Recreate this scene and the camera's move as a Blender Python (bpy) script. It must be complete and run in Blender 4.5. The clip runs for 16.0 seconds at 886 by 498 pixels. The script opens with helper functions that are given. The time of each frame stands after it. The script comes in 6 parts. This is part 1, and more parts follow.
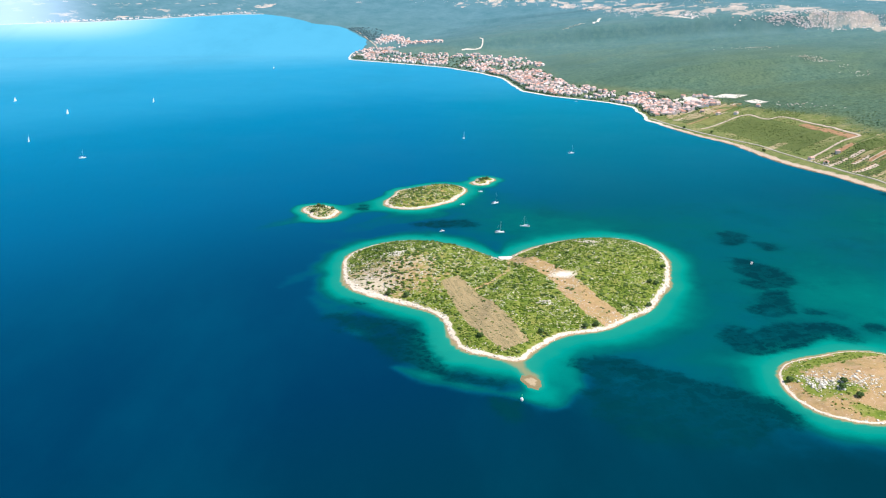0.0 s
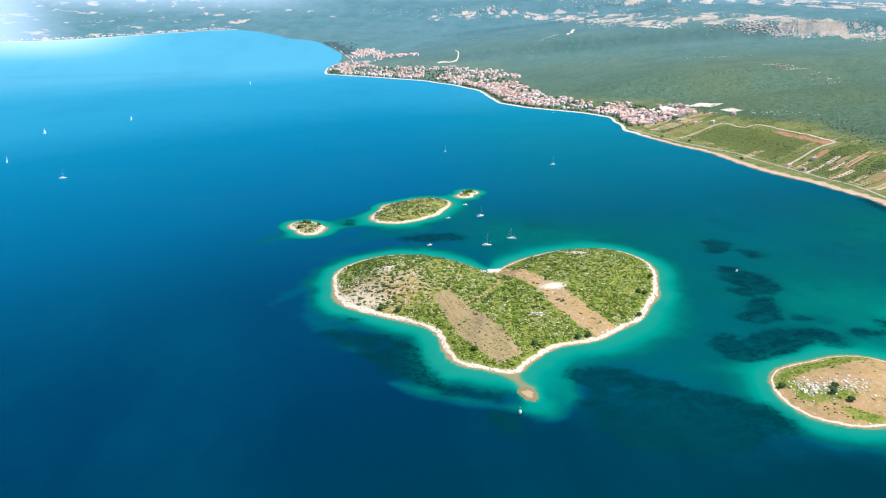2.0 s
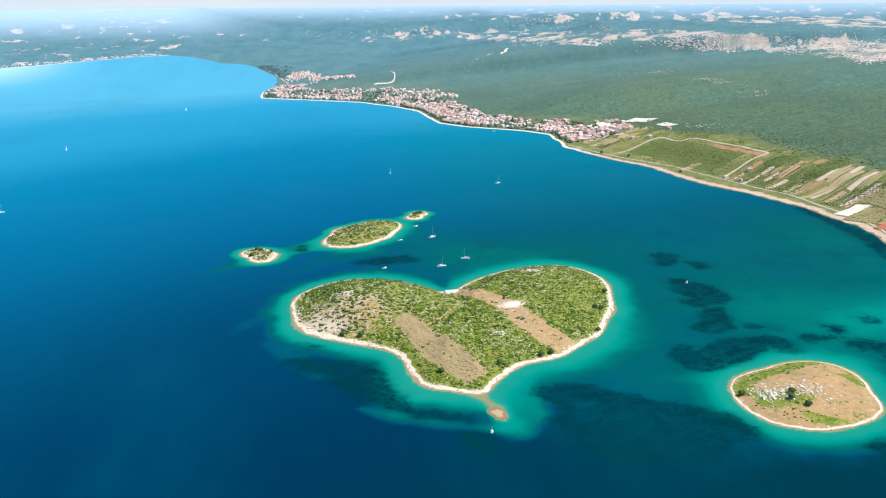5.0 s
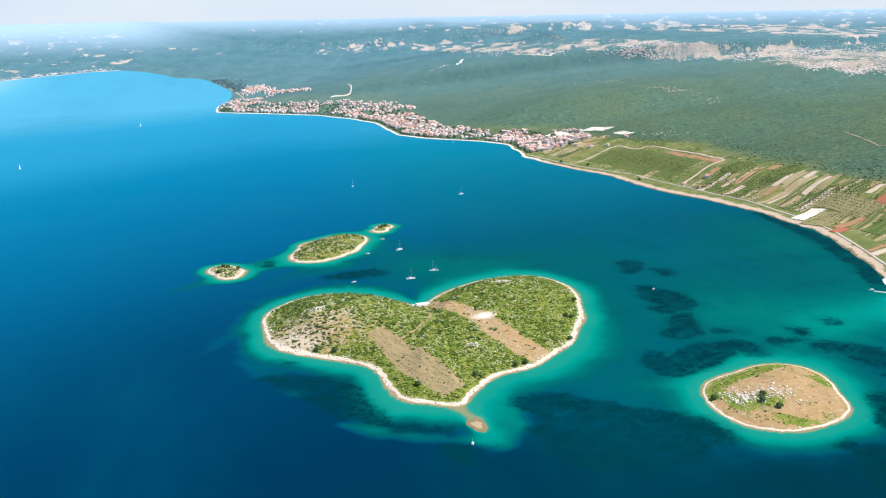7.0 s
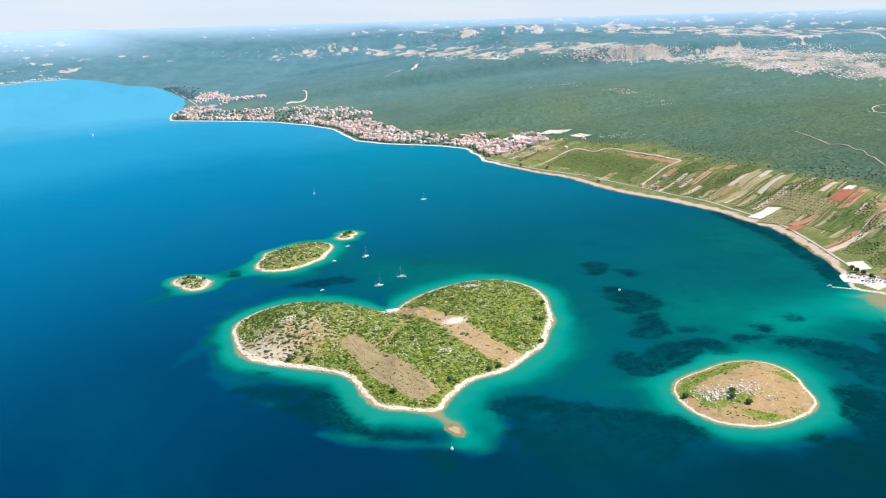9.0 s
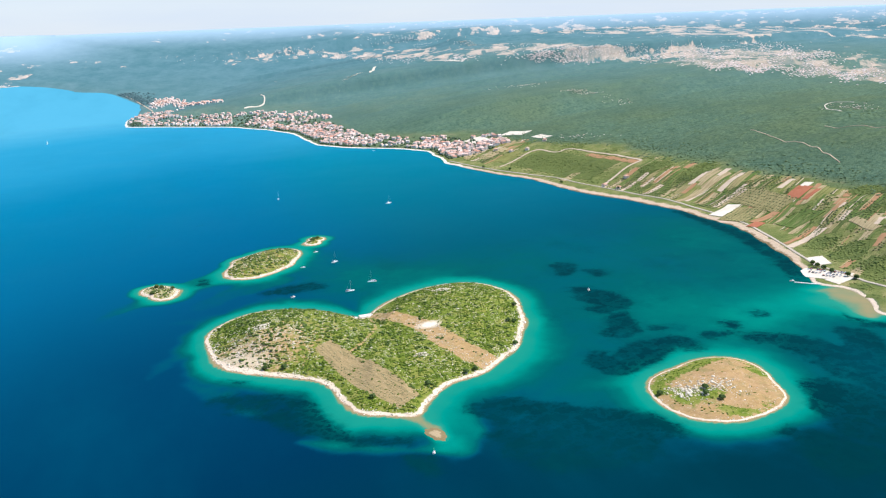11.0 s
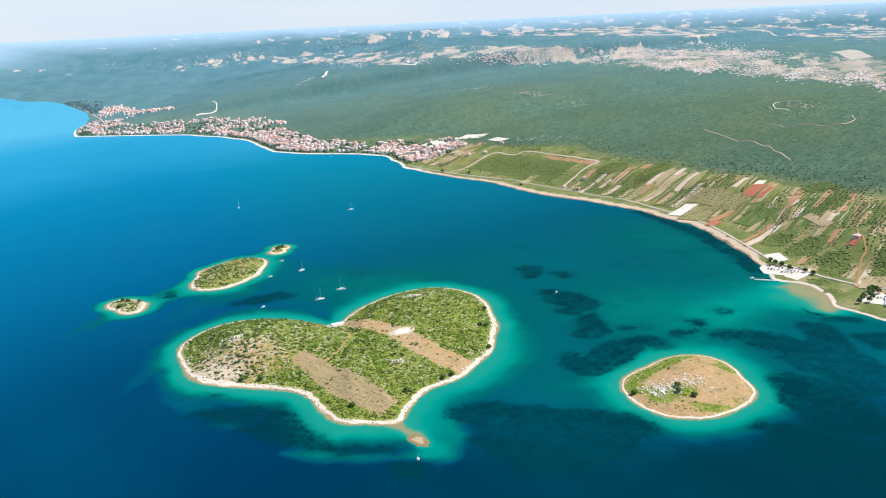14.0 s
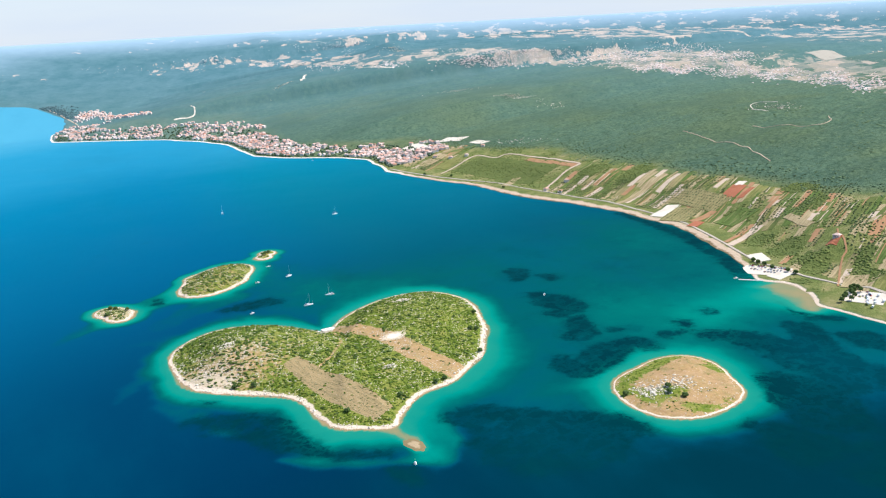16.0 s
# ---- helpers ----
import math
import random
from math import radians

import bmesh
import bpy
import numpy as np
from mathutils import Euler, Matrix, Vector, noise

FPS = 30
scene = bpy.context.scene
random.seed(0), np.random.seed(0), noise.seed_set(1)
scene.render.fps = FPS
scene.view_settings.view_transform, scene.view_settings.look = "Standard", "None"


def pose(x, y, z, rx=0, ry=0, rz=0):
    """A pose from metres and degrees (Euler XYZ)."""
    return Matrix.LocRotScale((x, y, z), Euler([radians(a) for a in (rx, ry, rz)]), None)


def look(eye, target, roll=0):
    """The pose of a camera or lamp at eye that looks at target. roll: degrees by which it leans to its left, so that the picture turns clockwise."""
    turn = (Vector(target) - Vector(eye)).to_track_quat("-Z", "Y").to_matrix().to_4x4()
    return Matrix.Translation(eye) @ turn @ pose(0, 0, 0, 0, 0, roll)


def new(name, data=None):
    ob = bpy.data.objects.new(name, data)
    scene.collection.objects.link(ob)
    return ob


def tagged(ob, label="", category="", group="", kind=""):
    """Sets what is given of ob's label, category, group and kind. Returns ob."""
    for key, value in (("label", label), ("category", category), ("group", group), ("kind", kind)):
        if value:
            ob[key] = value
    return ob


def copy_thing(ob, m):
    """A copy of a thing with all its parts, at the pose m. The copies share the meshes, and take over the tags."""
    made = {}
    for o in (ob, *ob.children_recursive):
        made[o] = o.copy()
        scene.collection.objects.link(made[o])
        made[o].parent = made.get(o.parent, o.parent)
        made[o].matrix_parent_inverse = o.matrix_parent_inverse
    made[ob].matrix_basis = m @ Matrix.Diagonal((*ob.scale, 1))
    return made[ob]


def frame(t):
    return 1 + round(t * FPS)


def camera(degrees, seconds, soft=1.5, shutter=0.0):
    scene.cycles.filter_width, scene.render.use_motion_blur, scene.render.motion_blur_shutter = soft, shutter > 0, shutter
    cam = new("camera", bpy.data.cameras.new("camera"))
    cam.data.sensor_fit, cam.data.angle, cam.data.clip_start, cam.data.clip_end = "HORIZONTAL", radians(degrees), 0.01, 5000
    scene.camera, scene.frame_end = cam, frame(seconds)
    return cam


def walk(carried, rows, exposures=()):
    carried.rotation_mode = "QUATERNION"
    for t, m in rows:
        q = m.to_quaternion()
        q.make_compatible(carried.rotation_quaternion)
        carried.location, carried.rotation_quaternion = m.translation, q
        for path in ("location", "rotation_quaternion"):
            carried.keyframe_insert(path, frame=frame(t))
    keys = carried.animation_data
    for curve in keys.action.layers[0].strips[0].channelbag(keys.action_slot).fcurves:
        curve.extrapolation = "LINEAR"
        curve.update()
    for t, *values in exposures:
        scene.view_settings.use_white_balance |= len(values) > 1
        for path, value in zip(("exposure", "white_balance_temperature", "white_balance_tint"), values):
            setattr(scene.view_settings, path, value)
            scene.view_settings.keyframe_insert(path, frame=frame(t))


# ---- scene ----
cam = camera(52.2, 16.0, soft=1.2)
PATH = [
    (0, (7.153, 1.642, 300.22), (7.236, 3.551, 299.63), 1.1),
    (0.5, (3.502, 0.87, 301.041), (3.594, 2.78, 300.457), 0.9),
    (1, (-0.3, 0.178, 301.907), (-0.196, 2.09, 301.33), 0.8),
    (1.5, (-4.327, -0.349, 303.153), (-4.207, 1.564, 302.581), 0.6),
    (2, (-7.7, -1.056, 303.89), (-7.563, 0.857, 303.325), 0.4),
    (2.5, (-11.276, -1.411, 304.371), (-11.12, 0.503, 303.813), 0.3),
    (3, (-14.857, -1.601, 305.368), (-14.676, 0.313, 304.816), 0.1),
    (3.5, (-18.761, -1.59, 306.253), (-18.556, 0.323, 305.708), -0.1),
    (4, (-22.429, -2.05, 307.254), (-22.2, -0.137, 306.715), -0.3),
    (6.5, (-41.901, -4.48, 312.67), (-41.55, -2.578, 312.16), -0.9),
    (7, (-45.886, -4.313, 313.638), (-45.511, -2.415, 313.132), -1.1),
    (7.5, (-50.008, -4.754, 314.826), (-49.609, -2.859, 314.324), -1.2),
    (8, (-53.925, -4.363, 315.823), (-53.501, -2.474, 315.321), -1.3),
    (8.5, (-57.676, -4.998, 316.717), (-57.229, -3.114, 316.216), -1.4),
    (9, (-61.676, -4.924, 317.888), (-61.203, -3.046, 317.387), -1.6),
    (11.5, (-81.06, -5.245, 324.419), (-80.478, -3.398, 323.917), -2.2),
    (12, (-84.654, -5.239, 325.616), (-84.054, -3.398, 325.114), -2.3),
    (12.5, (-88.3, -5.356, 327.214), (-87.683, -3.521, 326.712), -2.5),
    (13, (-92.193, -5.623, 328.605), (-91.558, -3.794, 328.103), -2.6),
    (13.5, (-95.948, -5.859, 330.257), (-95.296, -4.036, 329.755), -2.7),
    (14, (-99.632, -5.916, 331.627), (-98.967, -4.098, 331.124), -2.7),
    (14.5, (-103.415, -6.174, 333.432), (-102.738, -4.361, 332.929), -2.8),
    (15, (-107.502, -6.545, 335.201), (-106.812, -4.737, 334.697), -2.9),
    (15.5, (-110.891, -6.582, 336.504), (-110.189, -4.778, 336.0), -2.9),
    (16, (-114.362, -6.158, 337.693), (-113.649, -4.359, 337.19), -3.0),
]
walk(cam, [(t, look(eye, target, roll)) for t, eye, target, roll in PATH], exposures=[(0, 0.53), (3, 0.50), (6.5, 0.45), (16, 0.45)])

# ---------------------------------------------------------------- light
SUN_ELEVATION, SUN_AZIMUTH = 57, 112      # degrees; azimuth clockwise from +y

world = bpy.data.worlds.new("sky")
scene.world = world
world.use_nodes = True
wn, wl = world.node_tree.nodes, world.node_tree.links
sky = wn.new("ShaderNodeTexSky")
sky.sky_type = "NISHITA"
sky.sun_disc = False
sky.sun_elevation = radians(SUN_ELEVATION)
sky.sun_rotation = radians(SUN_AZIMUTH)
sky.air_density, sky.dust_density, sky.ozone_density = 1.0, 0.15, 2.5
# thin high cloud and summer haze whiten the sky
veil = wn.new("ShaderNodeTexNoise")
veil.inputs["Scale"].default_value, veil.inputs["Detail"].default_value = 3.0, 6
squash = wn.new("ShaderNodeMapping")
squash.inputs["Scale"].default_value = (1, 1, 7)
wl.new(wn.new("ShaderNodeTexCoord").outputs["Generated"], squash.inputs[0])
wl.new(squash.outputs[0], veil.inputs["Vector"])
amount = wn.new("ShaderNodeMapRange")
amount.inputs[1].default_value, amount.inputs[2].default_value = 0.3, 0.75
amount.inputs[3].default_value, amount.inputs[4].default_value = 0.8, 1.0
wl.new(veil.outputs["Fac"], amount.inputs[0])
haze = wn.new("ShaderNodeMix")
haze.data_type = "RGBA"
haze.inputs[7].default_value = (3.8, 4.45, 5.4, 1)
apart = wn.new("ShaderNodeSeparateXYZ")
wl.new(squash.inputs[0].links[0].from_socket, apart.inputs[0])
low = wn.new("ShaderNodeMapRange")
low.interpolation_type = "SMOOTHSTEP"
low.inputs[1].default_value, low.inputs[2].default_value = 0.14, 0.02
wl.new(apart.outputs[2], low.inputs[0])
thick = wn.new("ShaderNodeMath")
thick.operation = "MULTIPLY"
wl.new(amount.outputs[0], thick.inputs[0])
wl.new(low.outputs[0], thick.inputs[1])
wl.new(thick.outputs[0], haze.inputs[0])
wl.new(sky.outputs[0], haze.inputs[6])
wl.new(haze.outputs[2], wn["Background"].inputs[0])
wn["Background"].inputs[1].default_value = 0.13

lamp = bpy.data.lights.new("sun", "SUN")
lamp.energy, lamp.angle, lamp.color = 4.2, radians(0.6), (1.0, 0.955, 0.90)
sun_dir = Vector((math.sin(radians(SUN_AZIMUTH)) * math.cos(radians(SUN_ELEVATION)),
                  math.cos(radians(SUN_AZIMUTH)) * math.cos(radians(SUN_ELEVATION)), math.sin(radians(SUN_ELEVATION))))
new("sun", lamp).matrix_world = look((0, 0, 900), Vector((0, 0, 900)) - sun_dir)


# ---------------------------------------------------------------- helpers
def smooth(a, b, v):
    t = np.clip((v - a) / (b - a), 0, 1)
    return t * t * (3 - 2 * t)


def hash2(ix, iy, seed):
    h = np.sin(ix * 127.1 + iy * 311.7 + seed * 74.7) * 43758.5453
    return h - np.floor(h)


def vnoise(x, y, size, seed=0):
    """Smooth value noise, 0 to 1, one cell being size metres."""
    x, y = np.asarray(x, float) / size, np.asarray(y, float) / size
    ix, iy = np.floor(x), np.floor(y)
    fx, fy = x - ix, y - iy
    fx, fy = fx * fx * (3 - 2 * fx), fy * fy * (3 - 2 * fy)
    a, b = hash2(ix, iy, seed), hash2(ix + 1, iy, seed)
    c, d = hash2(ix, iy + 1, seed), hash2(ix + 1, iy + 1, seed)
    return (a + (b - a) * fx) * (1 - fy) + (c + (d - c) * fx) * fy


def fractal(x, y, size, seed=0, octaves=4):
    total, amp, norm = 0.0, 1.0, 0.0
    for k in range(octaves):
        total = total + amp * vnoise(x + 37.7 * k, y - 18.3 * k, size / 2 ** k, seed + k)
        norm += amp
        amp *= 0.55
    return total / norm


def mesh_object(name, verts, faces, material, attributes=None, flat=False, parent=None):
    me = bpy.data.meshes.new(name)
    me.from_pydata([tuple(v) for v in verts] if not isinstance(verts, np.ndarray) else verts.tolist(), [],
                   faces.tolist() if isinstance(faces, np.ndarray) else faces)
    for key, values in (attributes or {}).items():
        me.attributes.new(key, "FLOAT", "POINT").data.foreach_set("value", np.asarray(values, np.float32))
    if not flat:
        me.polygons.foreach_set("use_smooth", np.ones(len(me.polygons), bool))
    for m in material if isinstance(material, (list, tuple)) else [material]:
        me.materials.append(m)
    ob = new(name, me)
    if parent is not None:
        ob.parent = parent
    return ob


def part(name, bm, material, parent, label=""):
    me = bpy.data.meshes.new(name)
    bm.to_mesh(me)
    bm.free()
    me.materials.append(material)
    ob = new(name, me)
    ob.parent = parent
    if label:
        ob["label"] = label
    return ob


def grid_faces(nu, nv, wrap=False):
    """Quads of a grid of nu rows with nv points each; wrap joins each row's ends."""
    i = np.arange(nu - 1)[:, None] * nv
    j = np.arange(nv if wrap else nv - 1)[None, :]
    k = (j + 1) % nv
    return np.stack([i + j, i + k, i + nv + k, i + nv + j], -1).reshape(-1, 4)


# ---------------------------------------------------------------- materials
class Nodes:
    """Short hand for a node material."""

    def __init__(self, name):
        self.mat = bpy.data.materials.new(name)
        self.mat.use_nodes = True
        self.t = self.mat.node_tree
        self.bsdf = self.t.nodes["Principled BSDF"]
        self.place = self.t.nodes.new("ShaderNodeTexCoord").outputs["Object"]

    def put(self, socket, value):
        if hasattr(value, "is_output"):
            self.t.links.new(value, socket)
        elif isinstance(value, tuple) and len(value) == 3 and socket.type == "RGBA":
            socket.default_value = (*value, 1)
        else:
            socket.default_value = value

    def noise(self, size, detail=4.0, rough=0.6, where=None, out="Fac", distortion=0.0):
        n = self.t.nodes.new("ShaderNodeTexNoise")
        self.put(n.inputs["Vector"], where or self.place)
        n.inputs["Scale"].default_value = 1.0 / size
        n.inputs["Detail"].default_value, n.inputs["Roughness"].default_value = detail, rough
        n.inputs["Distortion"].default_value = distortion
        return n.outputs[out]

    def voronoi(self, size, out="Color", feature="F1", where=None):
        n = self.t.nodes.new("ShaderNodeTexVoronoi")
        n.feature = feature
        self.put(n.inputs["Vector"], where or self.place)
        n.inputs["Scale"].default_value = 1.0 / size
        return n.outputs[out]

    def attr(self, name):
        n = self.t.nodes.new("ShaderNodeAttribute")
        n.attribute_name = name
        return n.outputs["Fac"]

    def ramp(self, fac, *stops, out="Color"):
        n = self.t.nodes.new("ShaderNodeValToRGB")
        self.put(n.inputs[0], fac)
        e = n.color_ramp.elements
        while len(e) < len(stops):
            e.new(0.5)
        for k, (p, c) in enumerate(stops):
            e[k].position = p
            e[k].color = (*c, 1) if isinstance(c, tuple) else (c, c, c, 1)
        return n.outputs[out]

    def mix(self, fac, a, b, how="MIX"):
        n = self.t.nodes.new("ShaderNodeMix")
        n.data_type, n.blend_type = "RGBA", how
        self.put(n.inputs[0], fac), self.put(n.inputs[6], a), self.put(n.inputs[7], b)
        return n.outputs[2]

    def math(self, op, a, b=0.0, c=0.0, clamp=False):
        n = self.t.nodes.new("ShaderNodeMath")
        n.operation, n.use_clamp = op, clamp
        for s, v in zip(n.inputs, (a, b, c)):
            self.put(s, v)
        return n.outputs[0]

    def step(self, v, lo, hi):
        n = self.t.nodes.new("ShaderNodeMapRange")
        n.interpolation_type = "SMOOTHSTEP"
        self.put(n.inputs[0], v)
        n.inputs[1].default_value, n.inputs[2].default_value = lo, hi
        return n.outputs[0]

    def scaled(self, x, y, z, turn=0.0):
        n = self.t.nodes.new("ShaderNodeMapping")
        self.put(n.inputs[0], self.place)
        n.inputs["Scale"].default_value = (x, y, z)
        n.inputs["Rotation"].default_value = (0, 0, radians(turn))
        return n.outputs[0]

    def oriented(self, along, across, turn, tall=300.0):
        """Texture space stretched over so many metres along a bearing on the ground and across it."""
        n = self.t.nodes.new("ShaderNodeMapping")
        n.vector_type = "TEXTURE"
        self.put(n.inputs[0], self.place)
        n.inputs["Scale"].default_value = (along, across, tall)
        n.inputs["Rotation"].default_value = (0, 0, radians(turn))
        return n.outputs[0]

    def bump(self, height, strength, distance):
        n = self.t.nodes.new("ShaderNodeBump")
        self.put(n.inputs["Height"], height)
        n.inputs["Distance"].default_value = distance
        self.put(n.inputs["Strength"], strength)
        self.t.links.new(n.outputs[0], self.bsdf.inputs["Normal"])

    def random(self, which="island"):
        if which == "island":
            return self.t.nodes.new("ShaderNodeNewGeometry").outputs["Random Per Island"]
        return self.t.nodes.new("ShaderNodeObjectInfo").outputs["Random"]

    def done(self, colour, rough=0.85, specular=0.3, metallic=0.0):
        self.put(self.bsdf.inputs["Base Color"], colour)
        self.put(self.bsdf.inputs["Roughness"], rough)
        self.put(self.bsdf.inputs["Metallic"], metallic)
        self.put(self.bsdf.inputs["Specular IOR Level"], specular)
        return self.mat


def plain(name, colour, rough=0.6, vary=0.12, size=0.7, specular=0.4, metallic=0.0):
    """A small thing's surface: one colour with faint wear at two scales."""
    n = Nodes(name)
    a = n.mix(n.noise(size), tuple(c * (1 - vary) for c in colour), tuple(min(1, c * (1 + vary)) for c in colour))
    a = n.mix(n.math("MULTIPLY", n.noise(size * 7), 0.25), a, tuple(c * 0.7 for c in colour))
    return n.done(a, rough, specular, metallic)


def water_material():
    n = Nodes("sea_water")
    warp = n.math("MULTIPLY_ADD", n.noise(26, 5, 0.65), 0.36, -0.18)
    depth = n.math("ADD", n.attr("depth"), n.math("MULTIPLY", warp, n.math("ADD", n.attr("depth"), 0.08)), clamp=True)
    shallow = n.ramp(depth, (0.0, (0.29, 0.225, 0.115)), (0.02, (0.19, 0.22, 0.120)), (0.052, (0.016, 0.226, 0.160)), (0.13, (0.0, 0.204, 0.158)),
                     (0.27, (0.0, 0.120, 0.102)), (0.42, (0.0, 0.076, 0.080)), (0.7, (0.0, 0.072, 0.124)))
    # open channel paler and bluer away from the banks: glare and haze painted in
    open_sea = n.ramp(n.attr("glare"), (0.0, (0.0, 0.025, 0.043)), (0.05, (0.0, 0.025, 0.060)), (0.13, (0.0, 0.039, 0.089)), (0.28, (0.0, 0.088, 0.182)), (0.56, (0.0, 0.156, 0.285)), (0.76, (0.016, 0.235, 0.380)), (0.85, (0.085, 0.340, 0.470)), (1.0, (0.58, 0.74, 0.84)))
    # greener water in the sheltered strait
    strait = n.ramp(n.attr("glare"), (0.0, (0.0, 0.026, 0.040)), (0.13, (0.0, 0.050, 0.070)), (0.28, (0.0, 0.094, 0.140)), (0.56, (0.0, 0.172, 0.240)), (0.85, (0.060, 0.335, 0.445)))
    open_sea = n.mix(n.attr("strait"), open_sea, strait)
    # pale sand showing in threads between the sea grass
    threads = n.math("ABSOLUTE", n.math("SUBTRACT", n.noise(30, 7, 0.68), 0.5))
    threads = n.step(threads, 0.055, 0.01)
    murk = n.noise(80, 7, 0.7)
    shallow = n.mix(n.math("MULTIPLY", n.step(murk, 0.5, 0.7), n.math("MULTIPLY", n.step(depth, 0.2, 0.34), 0.5)), shallow, (0.0, 0.050, 0.062))
    sooner = n.math("MULTIPLY", depth, n.math("MULTIPLY_ADD", n.step(n.attr("glare"), 0.12, 0.34), 1.2, 1.0))
    bed = n.mix(n.math("MAXIMUM", n.step(sooner, 0.40, 0.88), n.math("MULTIPLY", n.step(n.attr("glare"), 0.5, 0.75), n.step(depth, 0.03, 0.2))), shallow, open_sea)
    ragged = n.math("ADD", n.math("MULTIPLY_ADD", n.noise(24, 6, 0.6, distortion=0.4), 1.5, -0.75), n.math("MULTIPLY_ADD", n.noise(5, 4, 0.6), 0.3, -0.15))
    weed = n.step(n.math("ADD", n.attr("weed"), ragged), -0.40, 0.10)
    veil = n.math("MULTIPLY", n.step(n.math("ADD", n.attr("weed"), n.math("MULTIPLY_ADD", n.noise(48, 6, 0.62), 2.6, -1.3)), -0.75, 0.35), 0.42)
    weed = n.math("MAXIMUM", weed, veil)
    weed = n.math("MULTIPLY", weed, n.math("MULTIPLY", n.step(depth, 0.06, 0.2), n.math("MULTIPLY_ADD", threads, -0.3, 1.0)))
    weed = n.math("MULTIPLY", weed, n.math("MULTIPLY_ADD", n.noise(30, 5, 0.65), 0.5, 0.74, clamp=True))
    weed = n.math("MULTIPLY", weed, n.math("MULTIPLY_ADD", n.step(n.noise(30, 6, 0.68, n.oriented(1.6, 1, 30, 1)), 0.53, 0.66), -0.5, 1.0))
    bed = n.mix(weed, bed, n.mix(n.noise(11, 4, 0.65), (0.0, 0.019, 0.029), (0.0, 0.037, 0.042)))
    drift = n.noise(230, 5, 0.62, n.scaled(1, 0.35, 1, 20))
    bed = n.mix(n.math("MULTIPLY", n.step(drift, 0.45, 0.75), 0.16), bed, (0.0, 0.12, 0.19))
    n.bump(n.math("ADD", n.noise(3.2, 5, 0.62), n.math("MULTIPLY", n.noise(17, 3), 0.8)), 0.06, 0.5)
    n.put(n.bsdf.inputs["IOR"], 1.12)
    n.put(n.bsdf.inputs["Specular Tint"], (0.10, 0.66, 1.0))
    return n.done(bed, n.ramp(n.noise(180, 3), (0.3, 0.34), (0.7, 0.46)), 0.012)


